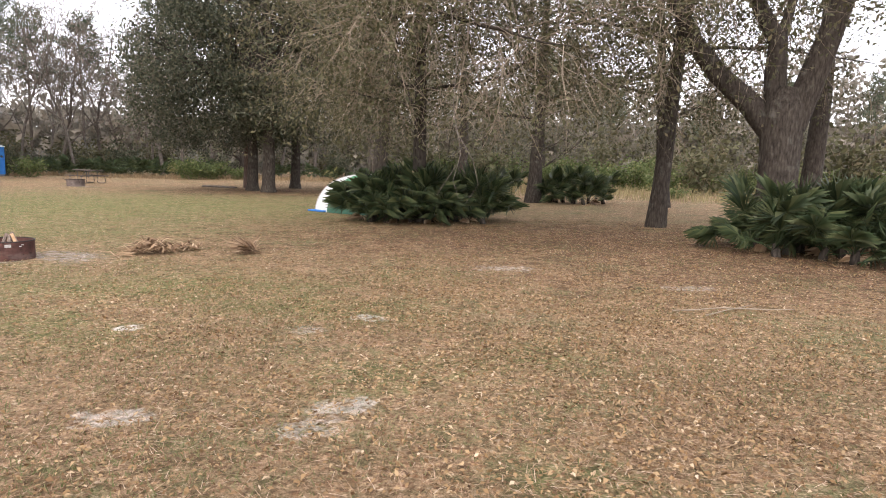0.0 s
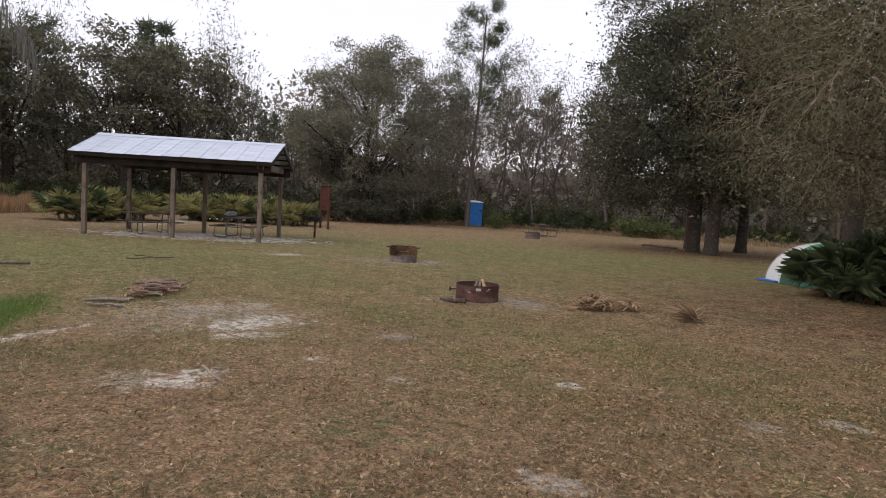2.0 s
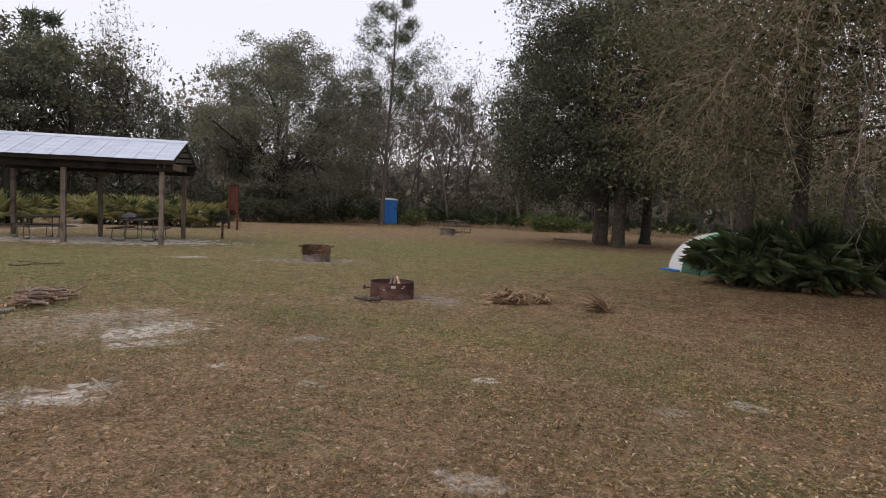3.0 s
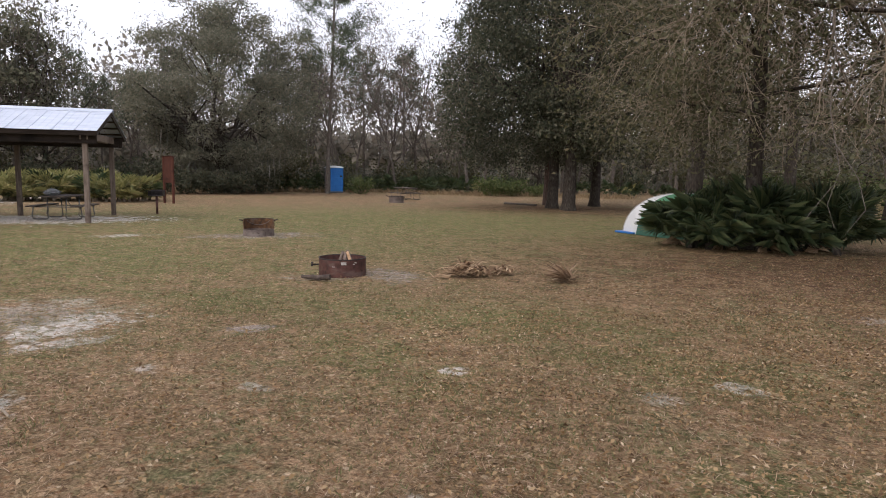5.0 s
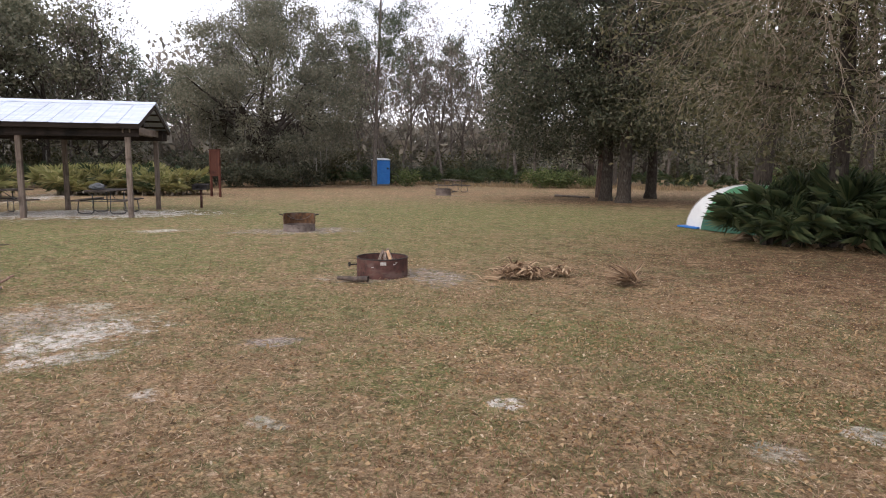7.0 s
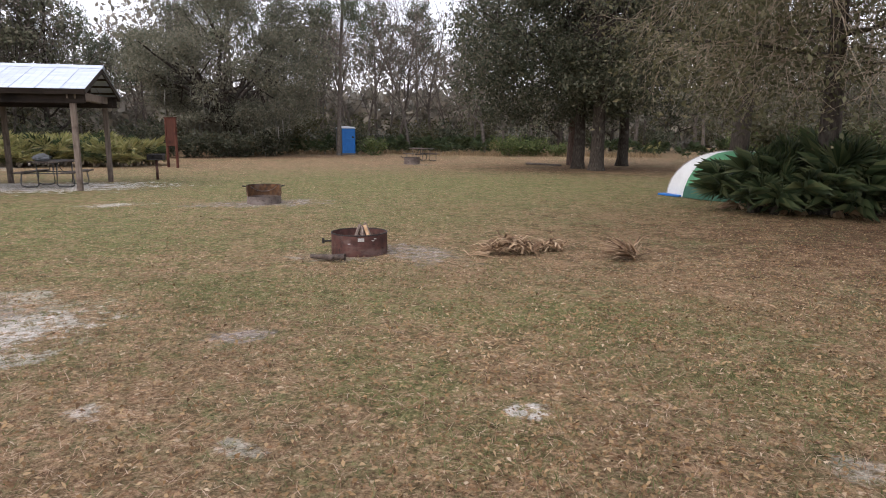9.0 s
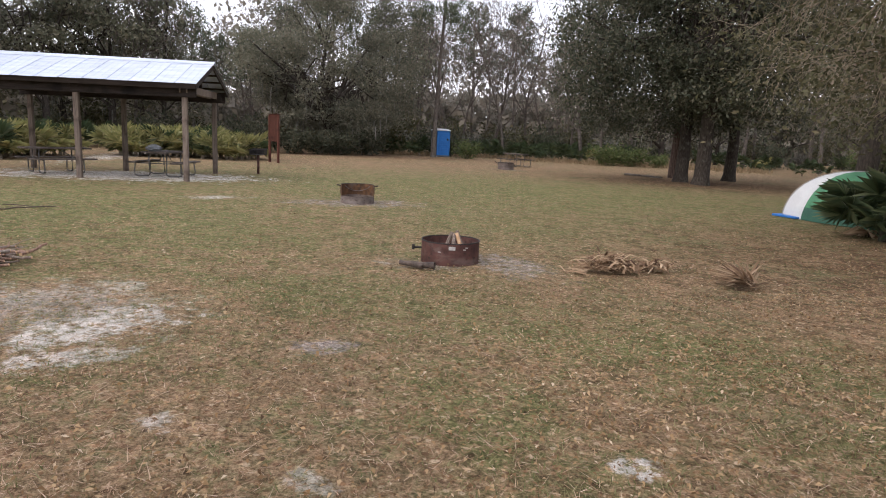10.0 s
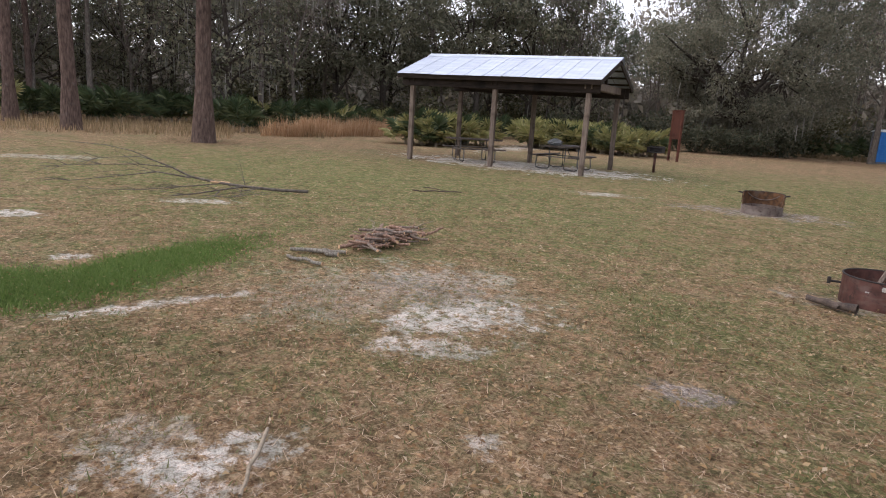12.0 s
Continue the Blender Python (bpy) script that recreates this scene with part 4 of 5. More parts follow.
# ---- saw palmettos ----
def frond_shape(rng, segments, radius, stalk, droop, width=0.05, into=None, m=None):
    """A fan of folded strips at the end of a stalk, which points along +y from the origin."""
    sh = into or Shape()
    m = m or Matrix()

    def tr(pts):
        return [tuple(m @ Vector(p)) for p in pts]

    sh.tube(tr([(0, 0, 0), (0, stalk * 0.5, 0.03), (0, stalk, 0.0)]), [0.012, 0.009, 0.006], 3, cap=False)
    for i in range(segments):
        a = radians(-118 + 236 * (i + 0.5) / segments + rng.uniform(-3, 3))
        r = radius * (1 - 0.22 * abs(a) / 2.06) * rng.uniform(0.88, 1.06)
        dx, dy = math.sin(a), math.cos(a)
        w = width * rng.uniform(0.8, 1.1)
        lift = 0.10 * math.cos(a)
        mid = (dx * r * 0.55, stalk + dy * r * 0.55, lift * 0.5)
        tip = (dx * r, stalk + dy * r, -droop * r * rng.uniform(0.4, 1.3))
        sh.add(tr([(0, stalk, 0), (mid[0] + dy * w / 2, mid[1] - dx * w / 2, mid[2] + 0.012), (tip[0], tip[1], tip[2]), (mid[0] - dy * w / 2, mid[1] + dx * w / 2, mid[2] - 0.012)]), [[0, 1, 2], [0, 2, 3]])
    return sh


rp = R(100)
FRONDS = [frond_shape(rp, 20, r, s, d, 0.034).mesh("frond", M_PALM) for r, s, d in ((0.52, 0.7, 0.12), (0.6, 0.85, 0.2), (0.46, 0.55, 0.05), (0.55, 0.95, 0.3))]
DEAD = [frond_shape(rp, 14, 0.42, 0.4, 0.6, 0.02).mesh("dead_frond", M_DRY_PALM)]


def palmetto(x, y, scale, rng, label, group, count=15):
    root = thing("palmetto", label, "palmetto", pose(x, y, 0, 0, 0, rng.uniform(0, 360)), group)
    root.scale = (scale,) * 3
    part("stem", Shape().tube([(0, 0, -0.05), (0.05, 0.02, 0.12), (0.08, 0.05, 0.25)], [0.09, 0.08, 0.05], 7), M_BARK_OAK, root, "fibrous brown stem")
    for i in range(count):
        e = 16 + 72 * ((i * 0.618) % 1.0) + rng.uniform(-8, 8)
        part("frond", FRONDS[rng.integers(0, 4)], None, root, at=pose(0.05, 0.03, 0.2 * rng.random(), 0, 0, i * 137.5 + rng.uniform(-14, 14)) @ pose(0, 0, 0, e, rng.uniform(-25, 25), 0))
    for i in range(1 if rng.random() < 0.3 else 0):
        part("dead_frond", DEAD[0], None, root, "withered brown frond", at=pose(0.03, 0.0, 0.12, 0, 0, rng.uniform(0, 360)) @ pose(0, 0, 0, rng.uniform(-8, 6), rng.uniform(-40, 40), 0))
    return root


def near_palmettos():
    rng = R(101)
    g1, g2, g3 = "palmetto thicket beside the tent", "palmetto clump under the forked oak", "palmettos in the shade behind"
    for i in range(27):
        k = i / 26
        x = -1.95 + 3.2 * k + rng.uniform(-0.12, 0.12)
        y = 18.55 + rng.uniform(-0.35, 0.9) - 0.25 * math.sin(k * 6)
        palmetto(x, y, rng.uniform(0.92, 1.2) * (0.86 + 0.14 * min(1.0, k * 3)), rng, "dark green saw palmetto beside a tent", g1, 17)
    for i in range(17):
        a, r = i * 2.4, math.sqrt((i + 0.5) / 17)
        palmetto(8.0 + 1.75 * r * math.cos(a), 13.3 + 1.35 * r * math.sin(a), rng.uniform(0.9, 1.15), rng, "green saw palmetto round an oak trunk", g2, 15)
    for i in range(8):
        palmetto(5.0 + i * 0.36, 30.0 + rng.uniform(-0.6, 0.8), rng.uniform(1.0, 1.25), rng, "dark saw palmetto in the shade", g3, 11)
    for x, y in ((3.4, 31.0), (2.4, 30.0), (15.0, 24.0), (16.2, 24.5)):
        palmetto(x, y, 1.15, rng, "dark saw palmetto in the shade", g3, 11)


# the same far fronds twice: plain, and with sunlight in the colour
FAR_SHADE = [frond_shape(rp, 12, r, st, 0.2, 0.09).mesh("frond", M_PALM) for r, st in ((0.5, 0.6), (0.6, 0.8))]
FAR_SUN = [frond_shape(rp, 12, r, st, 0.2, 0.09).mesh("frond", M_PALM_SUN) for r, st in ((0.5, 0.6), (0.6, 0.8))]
STUMP = Shape().tube([(0, 0, -0.05), (0.03, 0.0, 0.2)], [0.08, 0.05], 5).mesh("stem", M_TWIG)


def far_palmetto(rng, fronds, label, group, count=12):
    root = thing("palmetto", label, "palmetto", group=group)
    part("stem", STUMP, None, root)
    for i in range(count):
        e = 18 + 62 * ((i * 0.618) % 1.0)
        part("frond", fronds[i % 2], None, root, at=pose(0, 0, 0.12, 0, 0, i * 137.5) @ pose(0, 0, 0, e, rng.uniform(-25, 25), 0))
    return root


def far_palmettos():
    rng = R(102)
    gp, gl = "palmettos behind the pavilion", "palmettos along the woods"
    sunny = [far_palmetto(rng, FAR_SUN, "saw palmetto behind the pavilion, painted sunlit yellow-green", gp) for _ in range(3)]
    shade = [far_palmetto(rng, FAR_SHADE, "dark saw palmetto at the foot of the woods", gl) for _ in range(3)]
    n = {"sun": 0, "shade": 0}

    def plant(kind, x, y, s):
        ps = sunny if kind == "sun" else shade
        i = n[kind]
        n[kind] += 1
        sc = s * rng.uniform(0.85, 1.15)
        (put if i < 3 else place)(ps[i % 3], x, y, rng.uniform(0, 360), sc)

    # beds behind the pavilion: ends and depth
    for (x0, y0), (x1, y1), depth, count, s in (((-30.7, 14.3), (-33.4, 18.6), 2.2, 46, 1.15), ((-33.0, 20.4), (-31.2, 24.6), 2.4, 46, 1.15), ((-28.9, 23.0), (-29.4, 26.6), 1.6, 24, 1.0)):
        for _ in range(count):
            k = rng.random()
            dx, dy = x1 - x0, y1 - y0
            ln = math.hypot(dx, dy)
            o = rng.random() * depth
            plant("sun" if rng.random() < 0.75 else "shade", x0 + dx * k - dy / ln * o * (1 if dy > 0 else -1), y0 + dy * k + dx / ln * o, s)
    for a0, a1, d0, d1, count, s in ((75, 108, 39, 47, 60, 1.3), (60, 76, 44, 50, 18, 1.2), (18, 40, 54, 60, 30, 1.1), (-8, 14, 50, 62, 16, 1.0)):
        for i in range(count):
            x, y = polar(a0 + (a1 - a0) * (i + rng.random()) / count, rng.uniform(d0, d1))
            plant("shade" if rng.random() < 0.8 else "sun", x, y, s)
    plant("shade", -36.9, 6.5, 1.4)
    plant("shade", -37.4, 6.1, 1.3)


near_palmettos()
far_palmettos()


# ---- tall dry grass ----
def tall_grass(name, label, rng, pts, height, material, width=0.03):
    n = len(pts)
    p = np.column_stack([pts, np.zeros(n) - 0.02])
    th = rng.uniform(0, math.pi * 2, n)
    side = np.stack([np.cos(th), np.sin(th), np.zeros(n)], 1) * width * rng.uniform(0.6, 1.4, (n, 1))
    tip = np.stack([rng.normal(0.05, 0.16, n), rng.normal(0, 0.16, n), np.ones(n)], 1) * height * rng.uniform(0.5, 1.15, (n, 1))
    tip *= (0.72 + 0.28 * np.sin(p[:, 0] * 1.7 + np.sin(p[:, 1] * 2.1) * 2) * np.sin(p[:, 1] * 1.3))[:, None]
    v = np.stack([p - side * 0.5, p + side * 0.5, p + tip * 0.6 + side * 0.35, p + tip], 1)
    tagged(new(name, loose_mesh(name, v, 4, material)), label, "grass", kind="stuff")


def strip(rng, a, b, depth, n):
    k, o = rng.random((n, 1)), rng.random((n, 1)) * depth
    a, b = np.array(a, float), np.array(b, float)
    d = b - a
    away = np.array([-0.9, 0.36])
    return a + d * k + away * o


def sector(rng, a0, a1, d0, d1, n):
    a, d = np.radians(rng.uniform(a0, a1, n)), rng.uniform(d0, d1, n)
    return np.column_stack([-1.5 - d * np.sin(a), 2.5 + d * np.cos(a)])


rg = R(120)
tall_grass("broom_grass", "bed of tall orange-tan dry grass", rg, np.concatenate([strip(rg, (-33.6, 7.9), (-40.6, 16.9), 3.4, 8500), strip(rg, (-33.2, 6.9), (-36.4, 11.0), 3.0, 1300)]), 1.2, M_TAN_GRASS, 0.025)
tall_grass("rough_grass", "rough brownish grass along the woods", rg, np.concatenate([sector(rg, 84, 112, 29, 42, 5200), sector(rg, 76, 88, 33, 40, 900), sector(rg, 28, 46, 53, 60, 2800), sector(rg, 8, 28, 50, 58, 3000)]), 0.5, M_ROUGH_GRASS)
tall_grass("meadow_grass", "pale yellow-green meadow grass in the open woods", rg, np.concatenate([sector(rg, -42, -2, 34, 70, 9000)]), 0.65, M_PALE_GRASS, 0.04)


# ---- fallen leaves and lawn blades near the path ----
def lawn_points(rng, n, near):
    """Places on the lawn, thinning out with the distance from the walked line."""
    out = []
    while sum(map(len, out)) < n:
        p = np.column_stack([rng.uniform(-15, 8, n), rng.uniform(1.5, 20, n)])
        k = np.clip((p[:, 1] - 0.3) / 3.1, 0, 1)
        d = np.hypot(p[:, 0] - (0.3 - 2.5 * k), p[:, 1] - (0.3 + 3.1 * k))
        out.append(p[rng.random(n) < np.clip((near / d) ** 2, 0, 1)])
    return np.concatenate(out)[:n]


def bare(p):
    """How bare the lawn is at each place, by the sand and ash patches."""
    f = np.zeros(len(p))
    for x, y, a, b, turn, k in SAND + ASH:
        c, s = math.cos(radians(turn)), math.sin(radians(turn))
        dx, dy = p[:, 0] - x, p[:, 1] - y
        f = np.maximum(f, k * np.clip(1.6 - np.hypot((dx * c + dy * s) / a, (dy * c - dx * s) / b), 0, 1))
    return f


def fallen_leaves():
    rng = R(130)
    p = lawn_points(rng, 230000, 5.4)
    clump = np.sin(p[:, 0] * 2.1 + np.sin(p[:, 1] * 1.7)) * np.sin(p[:, 1] * 2.3 + 1) * 0.5 + 0.5
    dry = np.clip(0.5 + 0.11 * (p[:, 0] + 2.5), 0.22, 1.0)
    p = p[rng.random(len(p)) < (0.3 + 0.7 * clump) * dry * (1 - 0.92 * np.clip(bare(p), 0, 1))]
    n = len(p)
    c = np.column_stack([p, rng.uniform(0.004, 0.03, n)])
    a = unit(rng, n) * (1, 1, 0.35)
    a /= np.linalg.norm(a, axis=1, keepdims=True)
    up = np.array([0, 0, 1.0]) + rng.normal(0, 0.4, (n, 3))
    b = np.cross(a, up)
    b /= np.linalg.norm(b, axis=1, keepdims=True)
    s = rng.uniform(0.018, 0.044, (n, 1))
    curl = np.array([0, 0, 1.0]) * s * rng.uniform(0.0, 0.3, (n, 1))
    wide = rng.uniform(0.18, 0.32, (n, 1))
    v = np.stack([c - a * s * 0.55, c + b * s * wide + curl, c + a * s * 0.5, c - b * s * wide + curl], 1)
    v[..., 2] = np.maximum(v[..., 2], -0.004)
    tagged(new("leaf_litter", loose_mesh("leaf_litter", v, 4, M_LITTER)), "scattered brown and tan fallen oak leaves", "leaves", kind="stuff")


def lawn_blades():
    rng = R(131)

    def blades(name, p, label, mat, h, w, lie=0.55, up=(0.5, 1.0)):
        n = len(p)
        base = np.column_stack([p, rng.uniform(-0.012, 0.006, n)])
        th = rng.uniform(0, math.pi * 2, n)
        side = np.stack([np.cos(th), np.sin(th), np.zeros(n)], 1) * w
        tip = np.stack([rng.normal(0, lie, n), rng.normal(0, lie, n), rng.uniform(*up, n)], 1) * h * rng.uniform(0.6, 1.2, (n, 1))
        tagged(new(name, loose_mesh(name, np.stack([base - side, base + side, base + tip], 1), 3, mat)), label, "grass", kind="stuff")

    p = lawn_points(rng, 150000, 4.8)
    clump = np.sin(p[:, 0] * 1.3 + 2 * np.sin(p[:, 1] * 0.9)) * np.sin(p[:, 1] * 1.5) * 0.5 + 0.5
    bare_p = 1 - 0.97 * np.clip(bare(p), 0, 1)
    blades("lawn_grass", p[rng.random(len(p)) < clump ** 1.5 * bare_p], "short half-dormant lawn grass", M_BLADE, 0.045, 0.004)
    p = lawn_points(rng, 190000, 4.6)
    bare_p = 1 - 0.85 * np.clip(bare(p), 0, 1)
    wave = np.sin(p[:, 0] * 1.9 + 2 * np.sin(p[:, 1] * 1.1)) * np.sin(p[:, 1] * 1.4 + 2) * 0.5 + 0.5
    blades("dry_straw", p[rng.random(len(p)) < (0.35 + 0.65 * wave) * bare_p], "dead straw matted flat on the lawn", M_STRAW, 0.085, 0.0028, 0.8, (0.02, 0.3))
    q = []
    for x, y, a, b, turn, k in FRESH:
        m = 22000
        u, v = rng.normal(0, 0.5, m) * a, rng.normal(0, 0.46, m) * b
        c, s = math.cos(radians(turn)), math.sin(radians(turn))
        q.append(np.column_stack([x + u * c - v * s, y + u * s + v * c]))
    q = np.concatenate(q)
    q = q[rng.random(len(q)) < 1 - 0.95 * np.clip(bare(q), 0, 1)]
    blades("green_grass", q, "fresh green grass patches", M_GREEN_BLADE, 0.055, 0.005)


fallen_leaves()
lawn_blades()


# ---- the picnic pavilion ----
PX, PY, PTURN, PL, PW, PH = -23.36, 10.79, math.degrees(0.713), 5.92, 3.63, 2.58
EAVE, RIDGE, OVER_L, OVER_R, OVER_E = 2.80, 3.57, 0.38, 0.44, 0.42
PAV = pose(PX, PY, 0, 0, 0, PTURN)


def pavilion():
    root = thing("pavilion", "open picnic pavilion with wooden posts and pale metal roof", "pavilion", PAV)
    for j in (0, 1):
        for i in (0, 0.5, 1):
            part("post", Shape().box((PL * i, PW * j, PH / 2 - 0.03), (0.145, 0.145, PH + 0.14), bevel=0.012), M_POST, root)
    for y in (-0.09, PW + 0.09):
        part("beam", Shape().box((PL / 2, y, PH - 0.02), (PL + 0.7, 0.045, 0.32), bevel=0.006), M_SHADED_BEAM, root)
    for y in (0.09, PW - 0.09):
        part("beam", Shape().box((PL / 2, y, PH - 0.02), (PL + 0.5, 0.045, 0.32), bevel=0.006), M_SHADED_BEAM, root)
    for i in (0, 0.5, 1):
        for dx in (-0.095, 0.095):
            part("tie_beam", Shape().box((PL * i + dx, PW / 2, PH + 0.05), (0.045, PW + 0.28, 0.22), bevel=0.006), M_SHADED_BEAM if i < 1 else M_POST, root)
        part("king_post", Shape().box((PL * i, PW / 2, (PH + RIDGE) / 2 + 0.02), (0.09, 0.09, RIDGE - PH - 0.2), bevel=0.006), M_SHADED_BEAM, root)
    run, rise = PW / 2 + OVER_E, RIDGE - EAVE
    slope = math.degrees(math.atan2(rise, run))
    ln = math.hypot(run, rise)
    part("ridge_board", Shape().box((PL / 2, PW / 2, RIDGE - 0.14), (PL + 0.6, 0.045, 0.18), bevel=0.005), M_SHADED_BEAM, root)
    for side in (-1, 1):
        base = pose(0, PW / 2, RIDGE - 0.03, 0, 0, 0) @ pose(0, 0, 0, slope * (1 if side < 0 else -1), 0, 0)
        n = 8
        for k in range(n):
            x = -OVER_L + 0.05 + (PL + OVER_L + OVER_R - 0.1) * k / (n - 1)
            part("rafter", Shape().box((x, side * ln / 2, -0.10), (0.042, ln - 0.05, 0.14), bevel=0.004), M_SHADED_BEAM, root, at=base)
        for k in range(4):
            part("purlin", Shape().box((PL / 2, side * ln * (k + 0.6) / 4.2, -0.02), (PL + 0.7, 0.09, 0.035), bevel=0.003), M_SHADED_BEAM, root, at=base)
        part("fascia", Shape().box((PL / 2, side * (ln - 0.03), -0.085), (PL + OVER_L + OVER_R - 0.04, 0.03, 0.15), bevel=0.004), M_SHADED_BEAM, root, at=base)
        # ribbed sheets side by side, their lower edges a little uneven
        count, width = 11, (PL + OVER_L + OVER_R) / 11
        rng = R(140 + side)
        for k in range(count):
            x0 = -OVER_L + k * width
            low = ln + rng.uniform(0.0, 0.05)
            prof = [(0, 0.026), (0.018, 0.026), (0.03, 0.006), (width / 3 - 0.015, 0.004), (width / 3, 0.012), (width / 3 + 0.015, 0.004), (width * 2 / 3 - 0.015, 0.004), (width * 2 / 3, 0.012), (width * 2 / 3 + 0.015, 0.004), (width - 0.04, 0.006), (width - 0.028, 0.006), (width - 0.008, 0.006)]
            v, f = [], []
            for yy in (0.0, low * 0.5, low):
                sag = rng.uniform(-0.012, 0.006) if yy == low else 0.0
                for (px, pz) in prof:
                    v.append((x0 + px, side * yy, pz + sag))
            for yy in (low, 0.0):
                for (px, pz) in prof:
                    v.append((x0 + px, side * yy, pz - 0.006))
            w = len(prof)
            for r in range(4):
                for c in range(w - 1):
                    f.append([r * w + c, r * w + c + 1, (r + 1) * w + c + 1, (r + 1) * w + c])
            part("roof_sheet", Shape().add(v, f), M_ROOF, root, at=base)
    v = []
    cap = [(-0.2, -0.085), (-0.19, -0.065), (0, 0.025), (0.19, -0.065), (0.2, -0.085)]
    for x in (-OVER_L - 0.02, PL + OVER_R + 0.02):
        v += [(x, PW / 2 + cy, RIDGE + cz) for cy, cz in cap]
    part("ridge_cap", Shape().add(v, [[i, i + 1, i + 6, i + 5] for i in range(4)] + [[0, 5, 9, 4]]), M_ROOF, root, "folded metal ridge cap")
    return root


pavilion()

def picnic_table(at, label, group=""):
    root = thing("picnic_table", label, "picnic table", at, group)
    length, top_z, seat_z = 1.85, 0.75, 0.44
    for k in range(5):
        part("top_plank", Shape().box((-0.3 + 0.15 * k, 0, top_z), (0.138, length, 0.042), bevel=0.006), M_PLANK, root)
    for s in (-1, 1):
        for k in (0, 1):
            part("seat_plank", Shape().box((s * (0.58 + 0.14 * k), 0, seat_z), (0.13, length, 0.042), bevel=0.006), M_PLANK, root)
    for y in (-0.55, 0.55):
        # two bent loops carry the top and the seat of each side
        for s in (-1, 1):
            pts = [(s * 0.28, y, top_z - 0.03), (s * 0.27, y, 0.35), (s * 0.25, y, 0.09), (s * 0.30, y, 0.03), (s * 0.40, y, 0.022), (s * 0.62, y, 0.022), (s * 0.72, y, 0.05), (s * 0.74, y, 0.12), (s * 0.70, y, seat_z - 0.03)]
            part("leg_loop", Shape().tube(pts, 0.021, 8), M_PIPE, root, "bent galvanised pipe", smooth=True)
        part("cross_bar", Shape().tube([(-0.76, y, seat_z - 0.03), (0.76, y, seat_z - 0.03)], 0.018, 6), M_PIPE, root, smooth=True)
        part("top_bar", Shape().box((0, y, top_z - 0.035), (0.68, 0.04, 0.03), bevel=0.003), M_PIPE, root)
        part("brace", Shape().tube([(0, y, seat_z - 0.03), (0, y * 0.25, top_z - 0.03)], 0.012, 6), M_PIPE, root, smooth=True)
    return root


def in_pav(u, v, turn, z=0.0):
    return PAV @ pose(PL * u, PW * v, z, 0, 0, turn)


gt = "tables under the pavilion"
t1 = picnic_table(in_pav(0.27, 0.45, -48), "weathered picnic table with bent pipe legs on sand", gt)
copy_thing(t1, in_pav(0.81, 0.50, -6))
copy_thing(t1, pose(-20.7, 38.3, 0, 0, 0, 60))["label"] = "weathered picnic table far across the lawn"


def bag():
    rng = R(150)
    sh = Shape()
    v, f = [], []
    for i in range(7):
        for j in range(12):
            a, h = j * math.pi / 6, i / 6
            r = (0.17 * math.sin(math.pi * (0.15 + 0.8 * h)) + 0.02) * (1 + 0.25 * rng.uniform(-1, 1))
            v.append((r * math.cos(a) * 1.3, r * math.sin(a), h * 0.22))
    for i in range(6):
        for j in range(12):
            f.append([i * 12 + j, i * 12 + (j + 1) % 12, (i + 1) * 12 + (j + 1) % 12, (i + 1) * 12 + j])
    f += [list(range(12))[::-1], list(range(72, 84))]
    m = in_pav(0.77, 0.42, 20, 0.771)
    solo("bag", sh.add(v, f), M_SAND_BAG, "crumpled grey bag lying on a picnic table", "bag", m)


bag()


# ---- pedestal grill and sign board ----
def grill():
    root = thing("pedestal_grill", "black steel charcoal grill on a short post", "grill", pose(-20.76, 18.87, 0, 0, 0, 35))
    part("post", Shape().tube([(0, 0, -0.05), (0, 0, 0.66)], 0.045, 10), M_RUST, root, smooth=True)
    part("tray", Shape().box((0, 0, 0.68), (0.52, 0.42, 0.02), bevel=0.004), M_BLACK, root)
    for c, s in (((0, 0.2, 0.79), (0.52, 0.012, 0.22)), ((-0.255, 0, 0.77), (0.012, 0.41, 0.18)), ((0.255, 0, 0.77), (0.012, 0.41, 0.18))):
        part("side_wall", Shape().box(c, s, bevel=0.003), M_BLACK, root)
    grate = Shape()
    for k in range(9):
        grate.tube([(-0.24 + 0.06 * k, -0.28, 0.86), (-0.24 + 0.06 * k, 0.19, 0.86)], 0.007, 5)
    part("grate", grate, M_BLACK, root)
    part("handle", Shape().tube([(-0.3, -0.28, 0.86), (0.3, -0.28, 0.86)], 0.011, 6), M_BLACK, root)


def sign_board():
    a, b = Vector((-26.58, 24.95)), Vector((-27.38, 25.12))
    d = b - a
    root = thing("sign_board", "brown wooden notice board on two posts", "sign", pose(a.x, a.y, 0, 0, 0, math.degrees(math.atan2(d.y, d.x))))
    w = d.length
    for x in (0, w):
        part("post", Shape().box((x, 0, 1.12), (0.10, 0.10, 2.36), bevel=0.008), M_SIGN, root)
    part("panel", Shape().box((w / 2, 0.0, 1.66), (w - 0.1, 0.045, 1.2), bevel=0.004), M_SIGN, root, "plain brown board")
    for z in (1.04, 2.27):
        part("rail", Shape().box((w / 2, 0, z), (w - 0.1, 0.075, 0.07), bevel=0.005), M_SIGN, root)
    part("cap", Shape().box((w / 2, 0, 2.325), (w + 0.18, 0.16, 0.035), bevel=0.005), M_SIGN, root)


grill()
sign_board()


